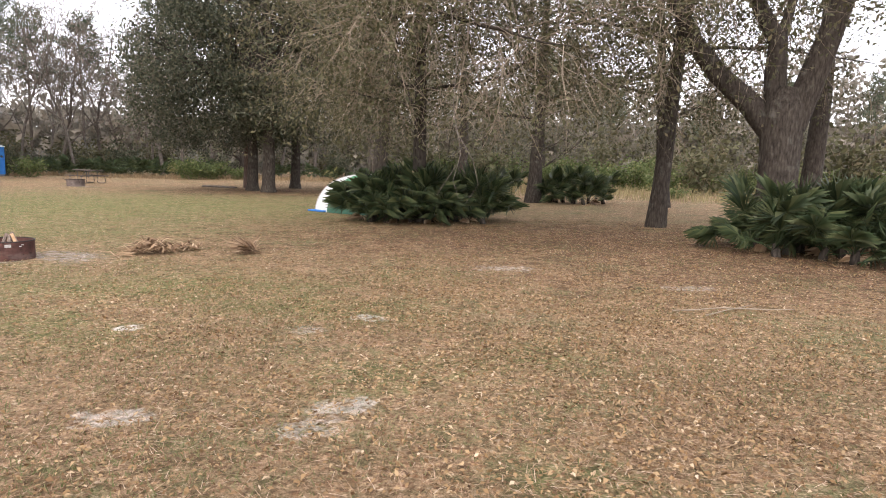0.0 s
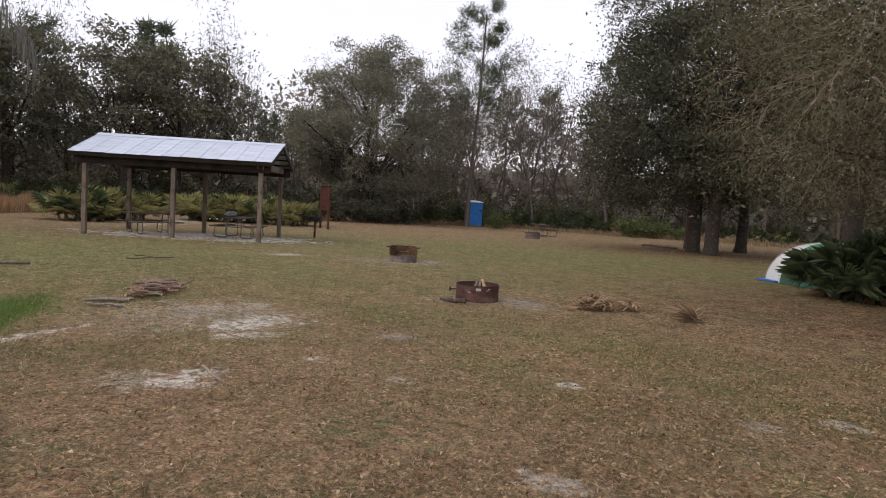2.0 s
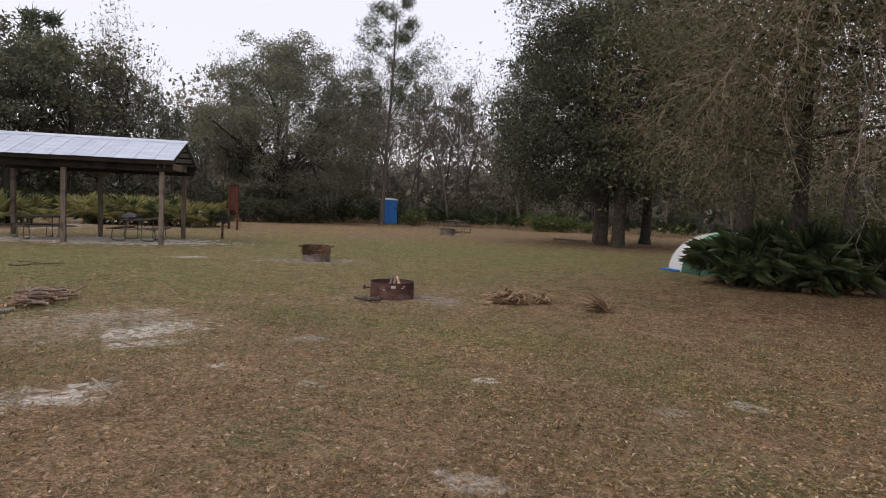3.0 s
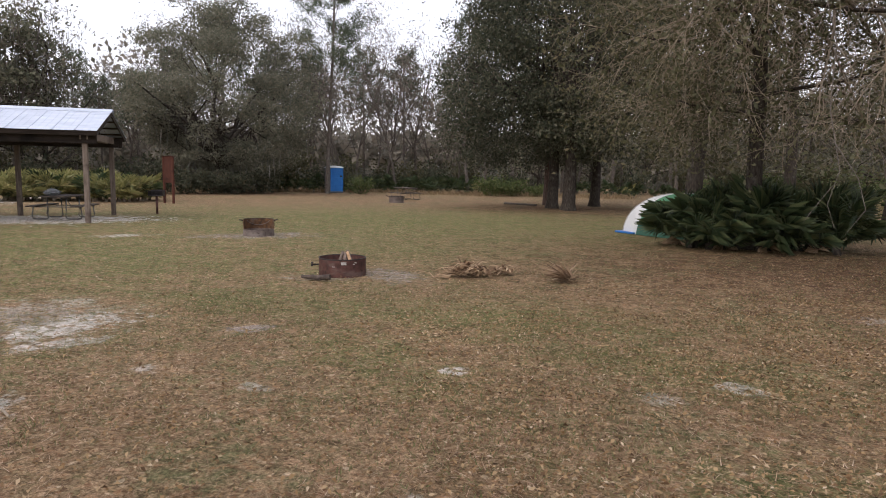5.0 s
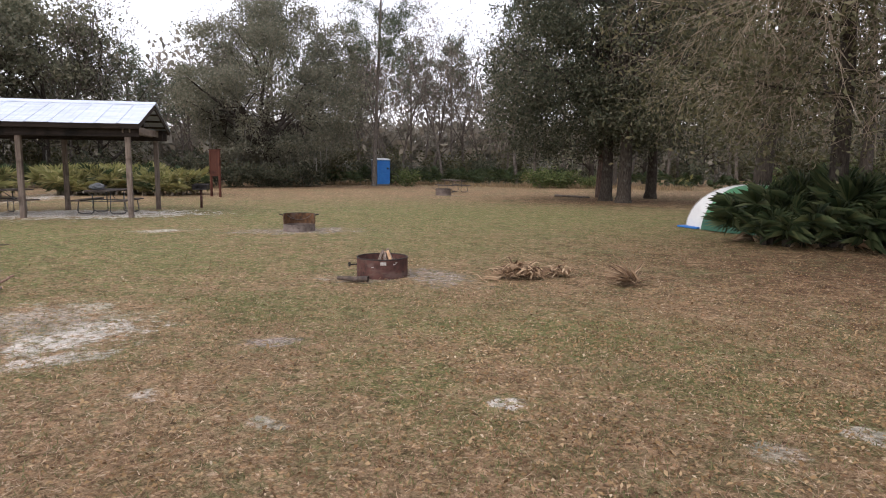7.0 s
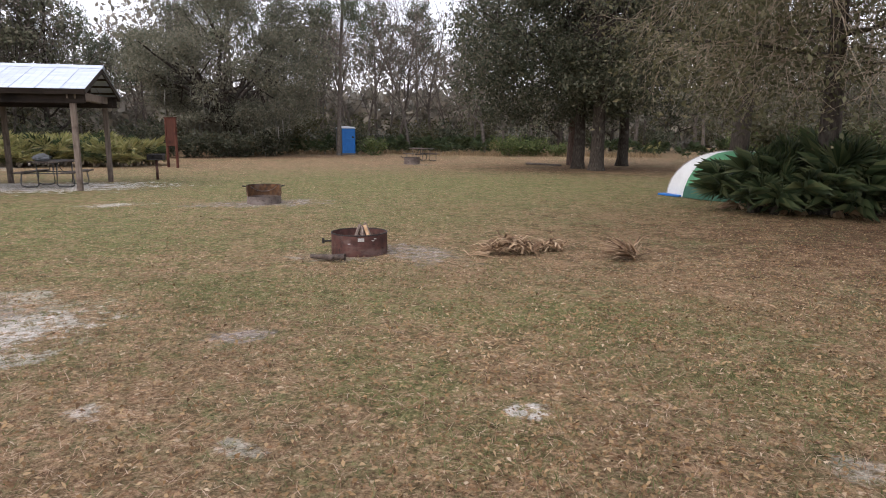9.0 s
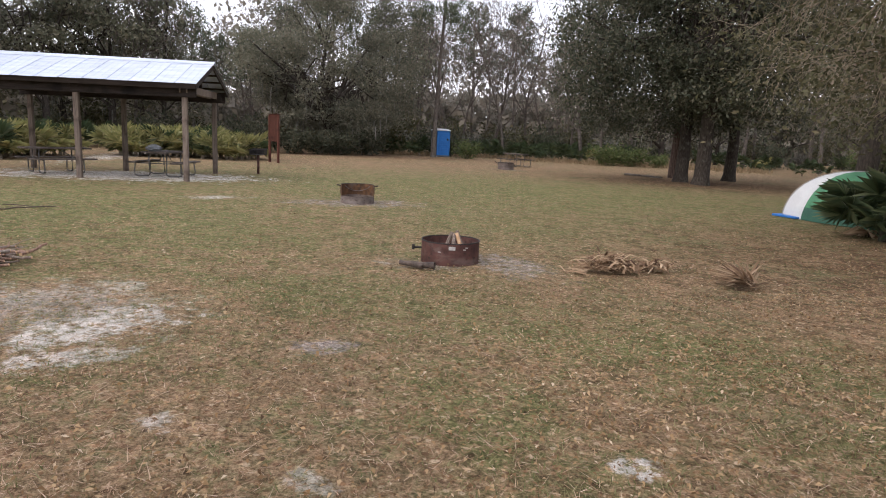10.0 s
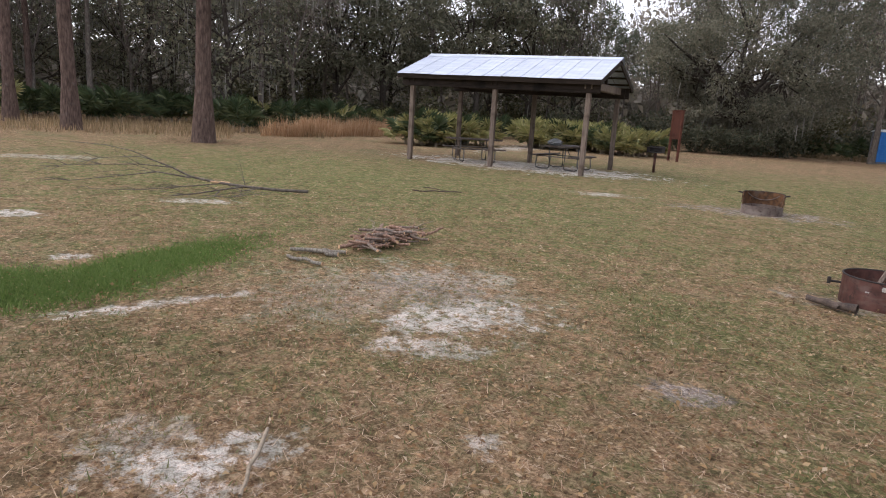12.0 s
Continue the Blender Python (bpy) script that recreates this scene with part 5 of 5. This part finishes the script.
# ---- portable toilet ----
def toilet():
    root = thing("portable_toilet", "blue portable toilet with grey side and pale roof", "portable toilet", pose(-31.9, 46.4, 0, 0, 0, 62))
    w = 1.08
    part("base", Shape().box((0, 0, 0.06), (w + 0.04, w + 0.04, 0.14), bevel=0.02), M_GREY_PLASTIC, root)
    for c, s, mat in (((-w / 2, 0, 1.08), (0.05, w, 1.92), M_GREY_PLASTIC), ((w / 2, 0, 1.08), (0.05, w, 1.92), M_BLUE), ((0, w / 2, 1.08), (w - 0.06, 0.05, 1.92), M_BLUE)):
        part("wall", Shape().box(c, s, bevel=0.015), mat, root)
    front = part("front_wall", Shape().box((0, -w / 2, 1.08), (w - 0.06, 0.04, 1.92), bevel=0.012), M_BLUE, root)
    for k in range(6):
        part("rib", Shape().box((0.0, -w / 2 - 0.028, 0.35 + 0.29 * k), (0.86, 0.022, 0.07), bevel=0.01), M_BLUE, front)
    for x in (-0.5, 0.5):
        part("corner_post", Shape().box((x * 1.06, -w / 2 - 0.005, 1.08), (0.09, 0.07, 1.94), bevel=0.02), M_BLUE, root)
    sh = Shape()
    prof = [(0.61, 2.03), (0.61, 2.08), (0.45, 2.16), (0.2, 2.2), (0.0, 2.21)]
    v, f = [], []
    for r, z in prof:
        v += [(sx * r, sy * r, z) for sx, sy in ((-1, -1), (1, -1), (1, 1), (-1, 1))]
    for i in range(4):
        for j in range(4):
            f.append([i * 4 + j, i * 4 + (j + 1) % 4, (i + 1) * 4 + (j + 1) % 4, (i + 1) * 4 + j])
    part("roof", sh.add(v, f + [[3, 2, 1, 0]]), M_ROOF_PLASTIC, root, "pale translucent roof")
    part("notice", Shape().box((-w / 2 - 0.03, -0.05, 1.6), (0.008, 0.22, 0.3), bevel=0.002), M_PLATE, root, "pale notice")
    part("vent_pipe", Shape().tube([(-0.4, 0.4, 2.0), (-0.4, 0.4, 2.38)], 0.05, 8), M_GREY_PLASTIC, root)


toilet()


# ---- fire rings ----
def ring_wall(radius, z0, z1, thick, sides=40, cut=None):
    """A steel hoop with thickness; cut lowers the top over part of it."""
    v, f = [], []
    for i in range(sides):
        a = 2 * math.pi * i / sides
        c, s = math.cos(a), math.sin(a)
        zt = z1 - (cut(a) if cut else 0)
        v += [(radius * c, radius * s, z0), (radius * c, radius * s, zt), ((radius - thick) * c, (radius - thick) * s, zt), ((radius - thick) * c, (radius - thick) * s, z0)]
    for i in range(sides):
        o, p = i * 4, (i + 1) % sides * 4
        for k in range(4):
            f.append([o + k, p + k, p + (k + 1) % 4, o + (k + 1) % 4])
    return Shape().add(v, f)


def hoop(radius, z, r, sides=40):
    pts = [(radius * math.cos(2 * math.pi * i / sides), radius * math.sin(2 * math.pi * i / sides), z) for i in range(sides + 1)]
    return Shape().tube(pts, r, 6, cap=False)


def ash_bed(radius, seed):
    rng = R(seed)
    v = [(0, 0, 0.07)]
    for i in (1, 2, 3):
        for j in range(16):
            a = j * math.pi / 8
            v.append((radius * i / 3 * math.cos(a), radius * i / 3 * math.sin(a), 0.03 + 0.04 * rng.random()))
    f = [[0, 1 + j, 1 + (j + 1) % 16] for j in range(16)]
    f += [[1 + 16 * i + j, 17 + 16 * i + j, 17 + 16 * i + (j + 1) % 16, 1 + 16 * i + (j + 1) % 16] for i in (0, 1) for j in range(16)]
    return Shape().add(v, f)


M_PEELED = bark_mat("reddish_bark", (0.15, 0.085, 0.06), (0.46, 0.31, 0.235), 0.5, 22.0, 0.45)
M_LICHEN = bark_mat("lichened_bark", (0.10, 0.085, 0.065), (0.38, 0.35, 0.3), 0.6, 26.0, 0.6)
M_ASHBED = plain_mat("wood_ash", (0.05, 0.048, 0.047), (0.2, 0.19, 0.185), 14, 0.95)


def ring_near():
    root = thing("fire_ring", "rusty red-brown steel campfire ring on the lawn", "fire ring", pose(-6.57, 10.22, 0, 0, 0, 0), "fire rings on the lawn")
    r, h = 0.385, 0.27
    part("wall", ring_wall(r, -0.03, h, 0.008), M_RUST, root, smooth=False)
    part("rim", hoop(r - 0.002, h, 0.009), M_BLACK, root, smooth=True)
    part("ash", ash_bed(r - 0.01, 160), M_ASHBED, root)
    # towards the walked line
    a = math.atan2(-7.0, 4.7)
    m = pose(0, 0, 0, 0, 0, math.degrees(a))
    part("label_plate", Shape().box((r + 0.004, 0.02, 0.215), (0.006, 0.085, 0.045), bevel=0.002), M_PLATE, root, "pale worn label", at=m)
    for y, z in ((0.13, 0.2), (-0.1, 0.16), (0.15, 0.225)):
        part("scratch", Shape().box((r - 0.006, y, z), (0.005, 0.035, 0.012), bevel=0.001), M_PLATE, root, at=pose(0, 0, 0, 0, 0, math.degrees(a) + y * 60))
    part("hinge_bar", Shape().tube([(-r, -0.08, 0.17), (-r - 0.11, -0.09, 0.17)], 0.012, 8), M_BLACK, root, at=pose(0, 0, 0, 0, 0, 38))
    part("knob", Shape().tube([(-r - 0.11, -0.09, 0.14), (-r - 0.11, -0.09, 0.21)], 0.018, 8), M_BLACK, root, at=pose(0, 0, 0, 0, 0, 38))
    # split sticks leaning together inside
    rng = R(161)
    for i in range(6):
        b = i * 1.05
        foot = (0.02 + 0.17 * math.cos(b), 0.05 + 0.17 * math.sin(b), 0.04)
        top = (0.02 + 0.035 * math.cos(b), 0.05 + 0.035 * math.sin(b), 0.36 + rng.uniform(-0.04, 0.05))
        st = new("kindling_stick", Shape().tube([foot, top], [0.028, 0.024], 6).mesh("kindling_stick", M_CUT if i % 3 == 0 else M_FIREWOOD))
        st.matrix_basis = pose(-6.57, 10.22, 0)
        tagged(st, "split kindling stick leaning in the fire ring", "firewood", "sticks in the fire ring")


def ring_far():
    root = thing("fire_ring", "rusted fire ring with raised back and ash-grey front", "fire ring", pose(-12.15, 14.6, 0, 0, 0, 0), "fire rings on the lawn")
    r, h = 0.385, 0.41
    a = math.degrees(math.atan2(-11.5, 10.3))
    m = pose(0, 0, 0, 0, 0, a)
    part("back_wall", ring_wall(r, 0.15, h, 0.01, 48, lambda t: h - 0.16 if math.cos(t) > 0.2 else (0.05 if math.cos(t) > 0.0 else 0.0)), M_RUST_ORANGE, root, "orange-rusted raised back", at=m)
    part("front_band", ring_wall(r + 0.006, -0.03, 0.16, 0.012), M_ASH_STEEL, root, "ash-grey lower band", at=m)
    arc = np.linspace(math.pi / 2, math.pi * 1.5, 25)
    part("rim", Shape().tube([(r * math.cos(t), r * math.sin(t), h) for t in arc], 0.011, 6), M_BLACK, root, smooth=True, at=m)
    part("ash", ash_bed(r - 0.01, 162), M_ASHBED, root)
    pts = [((r - 0.02) * math.cos(math.pi - t), (r - 0.02) * math.sin(math.pi - t), 0.37 - 0.13 * (1 - (t / 0.95) ** 2)) for t in np.linspace(-0.95, 0.95, 15)]
    part("chain", Shape().tube(pts, 0.009, 5), M_ASH_STEEL, root, "dull hanging chain", at=m)
    for sd in (-1, 1):
        part("lug", Shape().tube([(0, sd * r, 0.38), (0, sd * (r + 0.1), 0.40)], 0.017, 6), M_BLACK, root, at=m)
        part("strap", Shape().box((0.02, sd * (r + 0.008), 0.29), (0.05, 0.012, 0.2), bevel=0.003), M_RUST, root, at=m)


def ring_distant():
    root = thing("fire_ring", "low grey-brown steel fire ring far across the lawn", "fire ring", pose(-19.05, 34.15, 0), "fire rings on the lawn")
    part("wall", ring_wall(0.43, -0.03, 0.36, 0.01), M_ASH_STEEL, root)
    part("rim", hoop(0.43, 0.36, 0.012), M_BLACK, root)
    part("ash", ash_bed(0.42, 163), M_ASHBED, root)
    part("handle", Shape().tube([(-0.43, -0.1, 0.3), (-0.62, -0.15, 0.42)], 0.016, 6), M_BLACK, root)


ring_near()
ring_far()
ring_distant()


# ---- wood on the ground ----
def stick(name, label, rng, a, b, r0, r1, mat, group="", bend=0.03, cut=True, category="firewood"):
    a, b = np.array(a, float), np.array(b, float)
    ln = np.linalg.norm(b - a)
    k = np.linspace(0, 1, 6)[:, None]
    pts = a + (b - a) * k + rng.normal(0, bend * ln * 0.35, (6, 3)) * np.sin(k * math.pi) * (1, 1, 0.3)
    pts[:, 2] = np.maximum(pts[:, 2], np.linspace(r0, r1, 6) * 0.85)
    org = pts[0].copy()
    root = thing(name, label, category, pose(*org), group)
    radii = np.linspace(r0, r1, 6) * rng.uniform(0.88, 1.12, 6)
    part("bark", Shape().tube(pts - org, radii, 8, cap=False), mat, root, smooth=True)
    if cut:
        for i, j in ((0, 1), (5, 4)):
            d = (pts[i] - pts[j]) / np.linalg.norm(pts[i] - pts[j])
            part("cut_end", Shape().tube([pts[i] - org - d * 0.004, pts[i] - org + d * 0.005], radii[i] * 0.97, 8), M_CUT, root, "pale sawn end")
    return root


def firewood():
    rng = R(174)
    g = "pile of cut sticks on the lawn"
    along = np.array([0.26, 0.966])
    for i in range(60):
        k = rng.random()
        cx, cy = -9.5 - 0.8 * k + rng.normal(0, 0.13), 5.42 + 1.05 * k + rng.normal(0, 0.12)
        a = math.atan2(along[1], along[0]) + rng.normal(0, 0.6 if i % 3 else 1.1)
        ln = rng.uniform(0.26, 0.6)
        r = rng.uniform(0.009, 0.025)
        z = r + rng.random() ** 1.6 * 0.15 * math.sin(0.35 + 2.4 * k)
        d = np.array([math.cos(a), math.sin(a)]) * ln / 2
        stick("firewood_stick", "cut branch with grey bark and pale ends", rng, (cx - d[0], cy - d[1], z + rng.uniform(0, 0.05)), (cx + d[0], cy + d[1], z + rng.uniform(0, 0.07)), r, r * 0.75, (M_FIREWOOD, M_PEELED, M_PEELED)[i % 3], g, bend=0.22)
    for i in range(14):
        k = rng.random()
        cx, cy, a = -9.6 - 0.7 * k, 5.5 + 1.1 * k, rng.uniform(0, 6.28)
        d = np.array([math.cos(a), math.sin(a)]) * rng.uniform(0.12, 0.3)
        stick("firewood_stick", "thin crooked twig on the wood pile", rng, (cx - d[0], cy - d[1], 0.06), (cx + d[0], cy + d[1], rng.uniform(0.14, 0.28)), 0.01, 0.005, M_PEELED if i % 2 else M_TWIG, g, bend=0.25, cut=False)
    for a, b, r in (((-9.23, 4.64), (-8.81, 4.93), 0.02), ((-9.55, 4.72), (-9.2, 5.18), 0.026), ((-9.5, 4.95), (-9.3, 5.3), 0.022)):
        stick("firewood_stick", "lichen-covered branch beside the wood pile", rng, (*a, 0.03), (*b, 0.03), r * 0.8, r, M_LICHEN, g, bend=0.15)
    stick("log", "short charred log beside the fire ring", rng, (-6.78, 9.4, 0.04), (-6.34, 9.54, 0.045), 0.024, 0.044, M_CHAR, cut=False, bend=0.06, category="log")
    stick("log", "thin charred stick beside the fire ring", rng, (-6.85, 9.5, 0.03), (-6.45, 9.44, 0.03), 0.022, 0.03, M_CHAR, cut=False, category="log")
    stick("fallen_stick", "curved bare stick lying on sand", rng, (-5.42, 3.98, 0.02), (-4.86, 3.80, 0.02), 0.012, 0.009, M_TWIG, cut=False, bend=0.05, category="stick")
    stick("fallen_stick", "thin dry twig on the lawn", rng, (-14.9, 8.0, 0.02), (-14.4, 8.9, 0.05), 0.014, 0.008, M_CHAR, cut=False, bend=0.12, category="stick")
    stick("fallen_stick", "thin dry twig on the lawn", rng, (-15.1, 8.3, 0.06), (-14.7, 8.8, 0.02), 0.01, 0.006, M_CHAR, cut=False, bend=0.12, category="stick")
    stick("fallen_stick", "dry twig among fallen leaves", rng, (2.9, 7.5, 0.02), (4.4, 7.7, 0.03), 0.010, 0.005, M_TWIG, cut=False, bend=0.08, category="stick")
    stick("fallen_stick", "dry twig among fallen leaves", rng, (3.2, 7.3, 0.02), (4.0, 7.9, 0.03), 0.008, 0.004, M_TWIG, cut=False, bend=0.1, category="stick")
    stick("fallen_log", "dark log lying under the oaks", rng, (-13.2, 36.2, 0.1), (-11.0, 35.2, 0.1), 0.06, 0.05, M_BARK_GREY, cut=False, category="log")


def fallen_branch():
    rng = R(171)
    root = thing("fallen_branch", "large dead branch with bare twigs lying on grass", "branch", pose(-14.2, 5.75, 0))
    o = np.array([-14.2, 5.75, 0])
    main = np.array([(-14.2, 5.75, 0.05), (-14.3, 5.2, 0.06), (-14.42, 4.65, 0.1), (-14.6, 4.2, 0.14), (-14.8, 3.75, 0.22), (-14.95, 3.45, 0.36), (-15.1, 3.15, 0.46), (-15.3, 2.8, 0.6), (-15.5, 2.35, 0.68), (-15.75, 1.75, 0.7)]) - o
    rad = np.array([0.028, 0.027, 0.024, 0.022, 0.019, 0.016, 0.012, 0.008, 0.005, 0.003])
    part("stem", Shape().tube(main, rad, 8), M_BARK_GREY, root, smooth=True)
    part("bare_patch", Shape().tube([main[3] + (0.02, -0.12, 0.02), main[3] + (0.0, 0.2, -0.005)], [0.02, 0.027], 6), M_CUT, root, "stripped pale wood")
    forks = [
        ([(-14.8, 3.75, 0.2), (-15.0, 3.2, 0.27), (-15.2, 2.7, 0.18), (-15.5, 1.75, 0.03)], 0.02),
        ([(-14.95, 3.45, 0.36), (-15.2, 2.9, 0.38), (-15.4, 2.3, 0.34), (-15.6, 1.7, 0.3)], 0.016),
        ([(-14.42, 4.65, 0.1), (-14.2, 4.2, 0.06), (-13.9, 3.7, 0.02), (-13.8, 3.4, 0.02)], 0.022),
        ([(-14.1, 4.2, 0.05), (-13.75, 4.1, 0.02), (-13.6, 4.35, 0.02)], 0.018),
        ([(-14.35, 4.9, 0.08), (-13.95, 4.55, 0.08), (-13.8, 4.6, 0.22)], 0.016),
        ([(-15.1, 3.15, 0.46), (-15.4, 2.9, 0.5), (-15.8, 2.2, 0.42), (-16.2, 1.5, 0.2)], 0.012),
        ([(-14.6, 4.2, 0.12), (-14.3, 3.6, 0.1), (-14.2, 2.9, 0.05), (-14.4, 2.2, 0.03)], 0.014),
    ]
    for pts, r in forks:
        pts = np.array(pts, float) - o
        part("fork", Shape().tube(pts, np.linspace(r * 0.75, r * 0.28, len(pts)), 6, cap=False), M_BARK_GREY, root, smooth=True)
        sh = Shape()
        for _ in range(7):
            i = rng.integers(1, len(pts))
            d = pts[i] - pts[i - 1]
            d = d / np.linalg.norm(d) + rng.normal(0, 0.45, 3) * (1, 1, 0.4)
            e = pts[i] + d * rng.uniform(0.3, 0.7)
            e[2] = max(e[2], 0.01)
            sh.tube([pts[i], (pts[i] + e) / 2 + rng.normal(0, 0.03, 3) + (0, 0, 0.03), e], [0.006, 0.004, 0.002], 3, cap=False)
        part("twig", sh, M_BARK_GREY, root)


firewood()
fallen_branch()


def palm_heap(label, x, y, length, width, height, n, seed, fan):
    """A heap of dry palm strips; fan: strips that spread from one end."""
    rng = R(seed)
    root = thing("dry_palm_heap", label, "kindling", pose(x, y, 0), "heaps of dry palm kindling")
    sh = Shape()
    for i in range(n):
        a = rng.normal(2.7, 0.8) if fan else rng.uniform(0, math.pi * 2)
        ln = rng.uniform(0.3, 0.52) if fan else rng.uniform(0.16, 0.34)
        if fan:
            p = np.array([0.22 + rng.normal(0, 0.04), rng.normal(0, 0.06), rng.uniform(0.02, 0.12)])
            rise = rng.uniform(0.0, 0.8)
            e = p + ln * np.array([math.cos(a) * math.cos(rise), math.sin(a) * math.cos(rise), math.sin(rise) * 0.7])
        else:
            k = rng.normal(0, 0.4)
            p = np.array([k * length / 2, rng.normal(0, 0.25) * width, height * (1 - min(abs(k), 1)) * rng.random() + 0.02])
            e = p + np.array([math.cos(a) * ln, math.sin(a) * ln * 0.7, rng.uniform(-0.08, 0.1)])
        mid = (p + e) / 2 + (0, 0, rng.uniform(0.0, 0.02 if fan else 0.07))
        p[2], e[2], mid[2] = max(p[2], 0.004), max(e[2], 0.004), max(mid[2], 0.01)
        w = np.cross(e - p, (0, 0, 1.0))
        w = w / (np.linalg.norm(w) + 1e-6) * rng.uniform(0.008, 0.02)
        up = np.array([0, 0, 0.008])
        sh.add([p - w, p + up, p + w, mid - w, mid + up * 1.5, mid + w, e], [[0, 1, 4, 3], [1, 2, 5, 4], [3, 4, 6], [4, 5, 6]])
    tagged(part("strip", sh, M_DRY_PALM, root), kind="stuff")
    return root


palm_heap("loose heap of dry brown palm strips", -4.68, 11.0, 0.95, 0.42, 0.2, 210, 180, False).rotation_euler = (0, 0, radians(35))
palm_heap("small dark bundle of dry palm strips", -4.28, 11.52, 0.55, 0.2, 0.12, 60, 182, False).rotation_euler = (0, 0, radians(30))
palm_heap("fanned bundle of pale dry palm strips", -3.3, 11.32, 0.6, 0.3, 0.2, 120, 181, True).rotation_euler = (0, 0, radians(20))


# ---- the tent ----
def tent():
    root = thing("tent", "green and white dome tent beside palmettos", "tent", pose(-2.35, 21.7, 0, 0, 0, 8))
    R0, H = 1.66, 1.22
    corners = [math.pi + k * math.pi / 2 for k in range(4)]

    def pole(k, t):
        """A point along the bent pole from corner k to the top."""
        a = corners[k % 4]
        r = R0 * math.cos(t * math.pi / 2) ** 0.85
        return np.array([r * math.cos(a), r * math.sin(a), H * math.sin(t * math.pi / 2) ** 1.0])

    def panel(k, t0, t1, s0=0.0, s1=1.0, out=0.0):
        v, f, n, m = [], [], 9, 7
        for i in range(n):
            t = t0 + (t1 - t0) * i / (n - 1)
            p, q = pole(k, t), pole(k + 1, t)
            for j in range(m):
                s = s0 + (s1 - s0) * j / (m - 1)
                c = p + (q - p) * s
                belly = 0.16 * math.sin(s * math.pi) * (1 - t)
                d = c * (1, 1, 0)
                d = d / (np.linalg.norm(d) + 1e-6)
                v.append(c + d * (belly + out))
        inner = [np.array(p) * (0.985, 0.985, 0.985) for p in v]
        w = n * m
        for i in range(n - 1):
            for j in range(m - 1):
                o = i * m + j
                f.append([o, o + 1, o + m + 1, o + m])
                f.append([w + o, w + o + m, w + o + m + 1, w + o + 1])
        return Shape().add(v + inner, f)

    for k in range(4):
        if k == 0:
            part("skirt", panel(k, 0.0, 0.16, 0.3), M_TENT_DARK, root, "dark green lower band", smooth=True)
            part("skirt", panel(k, 0.0, 0.16, 0.0, 0.3), M_TENT_WHITE, root, "white lower band", smooth=True)
        else:
            part("skirt", panel(k, 0.0, 0.16), M_TENT_WHITE if k == 3 else M_TENT_DARK, root, smooth=True)
        if k == 0:
            part("panel", panel(k, 0.16, 1.0, 0.3), M_TENT_GREEN, root, "green fly panel", smooth=True)
            part("panel", panel(k, 0.16, 1.0, 0.0, 0.3), M_TENT_WHITE, root, "white fly panel", smooth=True)
        else:
            part("panel", panel(k, 0.16, 1.0), M_TENT_WHITE if k == 3 else M_TENT_GREEN, root, smooth=True)
        part("pole", Shape().tube([pole(k, t) * (1.01, 1.01, 1.005) for t in np.linspace(0, 1, 14)], 0.012, 6), M_PLATE, root, smooth=True)
    part("window", panel(0, 0.30, 0.55, 0.62, 0.95, 0.012), M_TENT_WHITE, root, "white window flap", smooth=True)
    part("vent", panel(3, 0.72, 0.80, 0.25, 0.6, 0.015), M_TENT_DARK, root, smooth=True)
    part("ground_mat", Shape().box((-R0 + 0.28, -0.05, 0.03), (0.75, 0.75, 0.05), (0, 0, 45), bevel=0.01), M_TENT_BLUE, root, "bright blue ground mat")


tent()
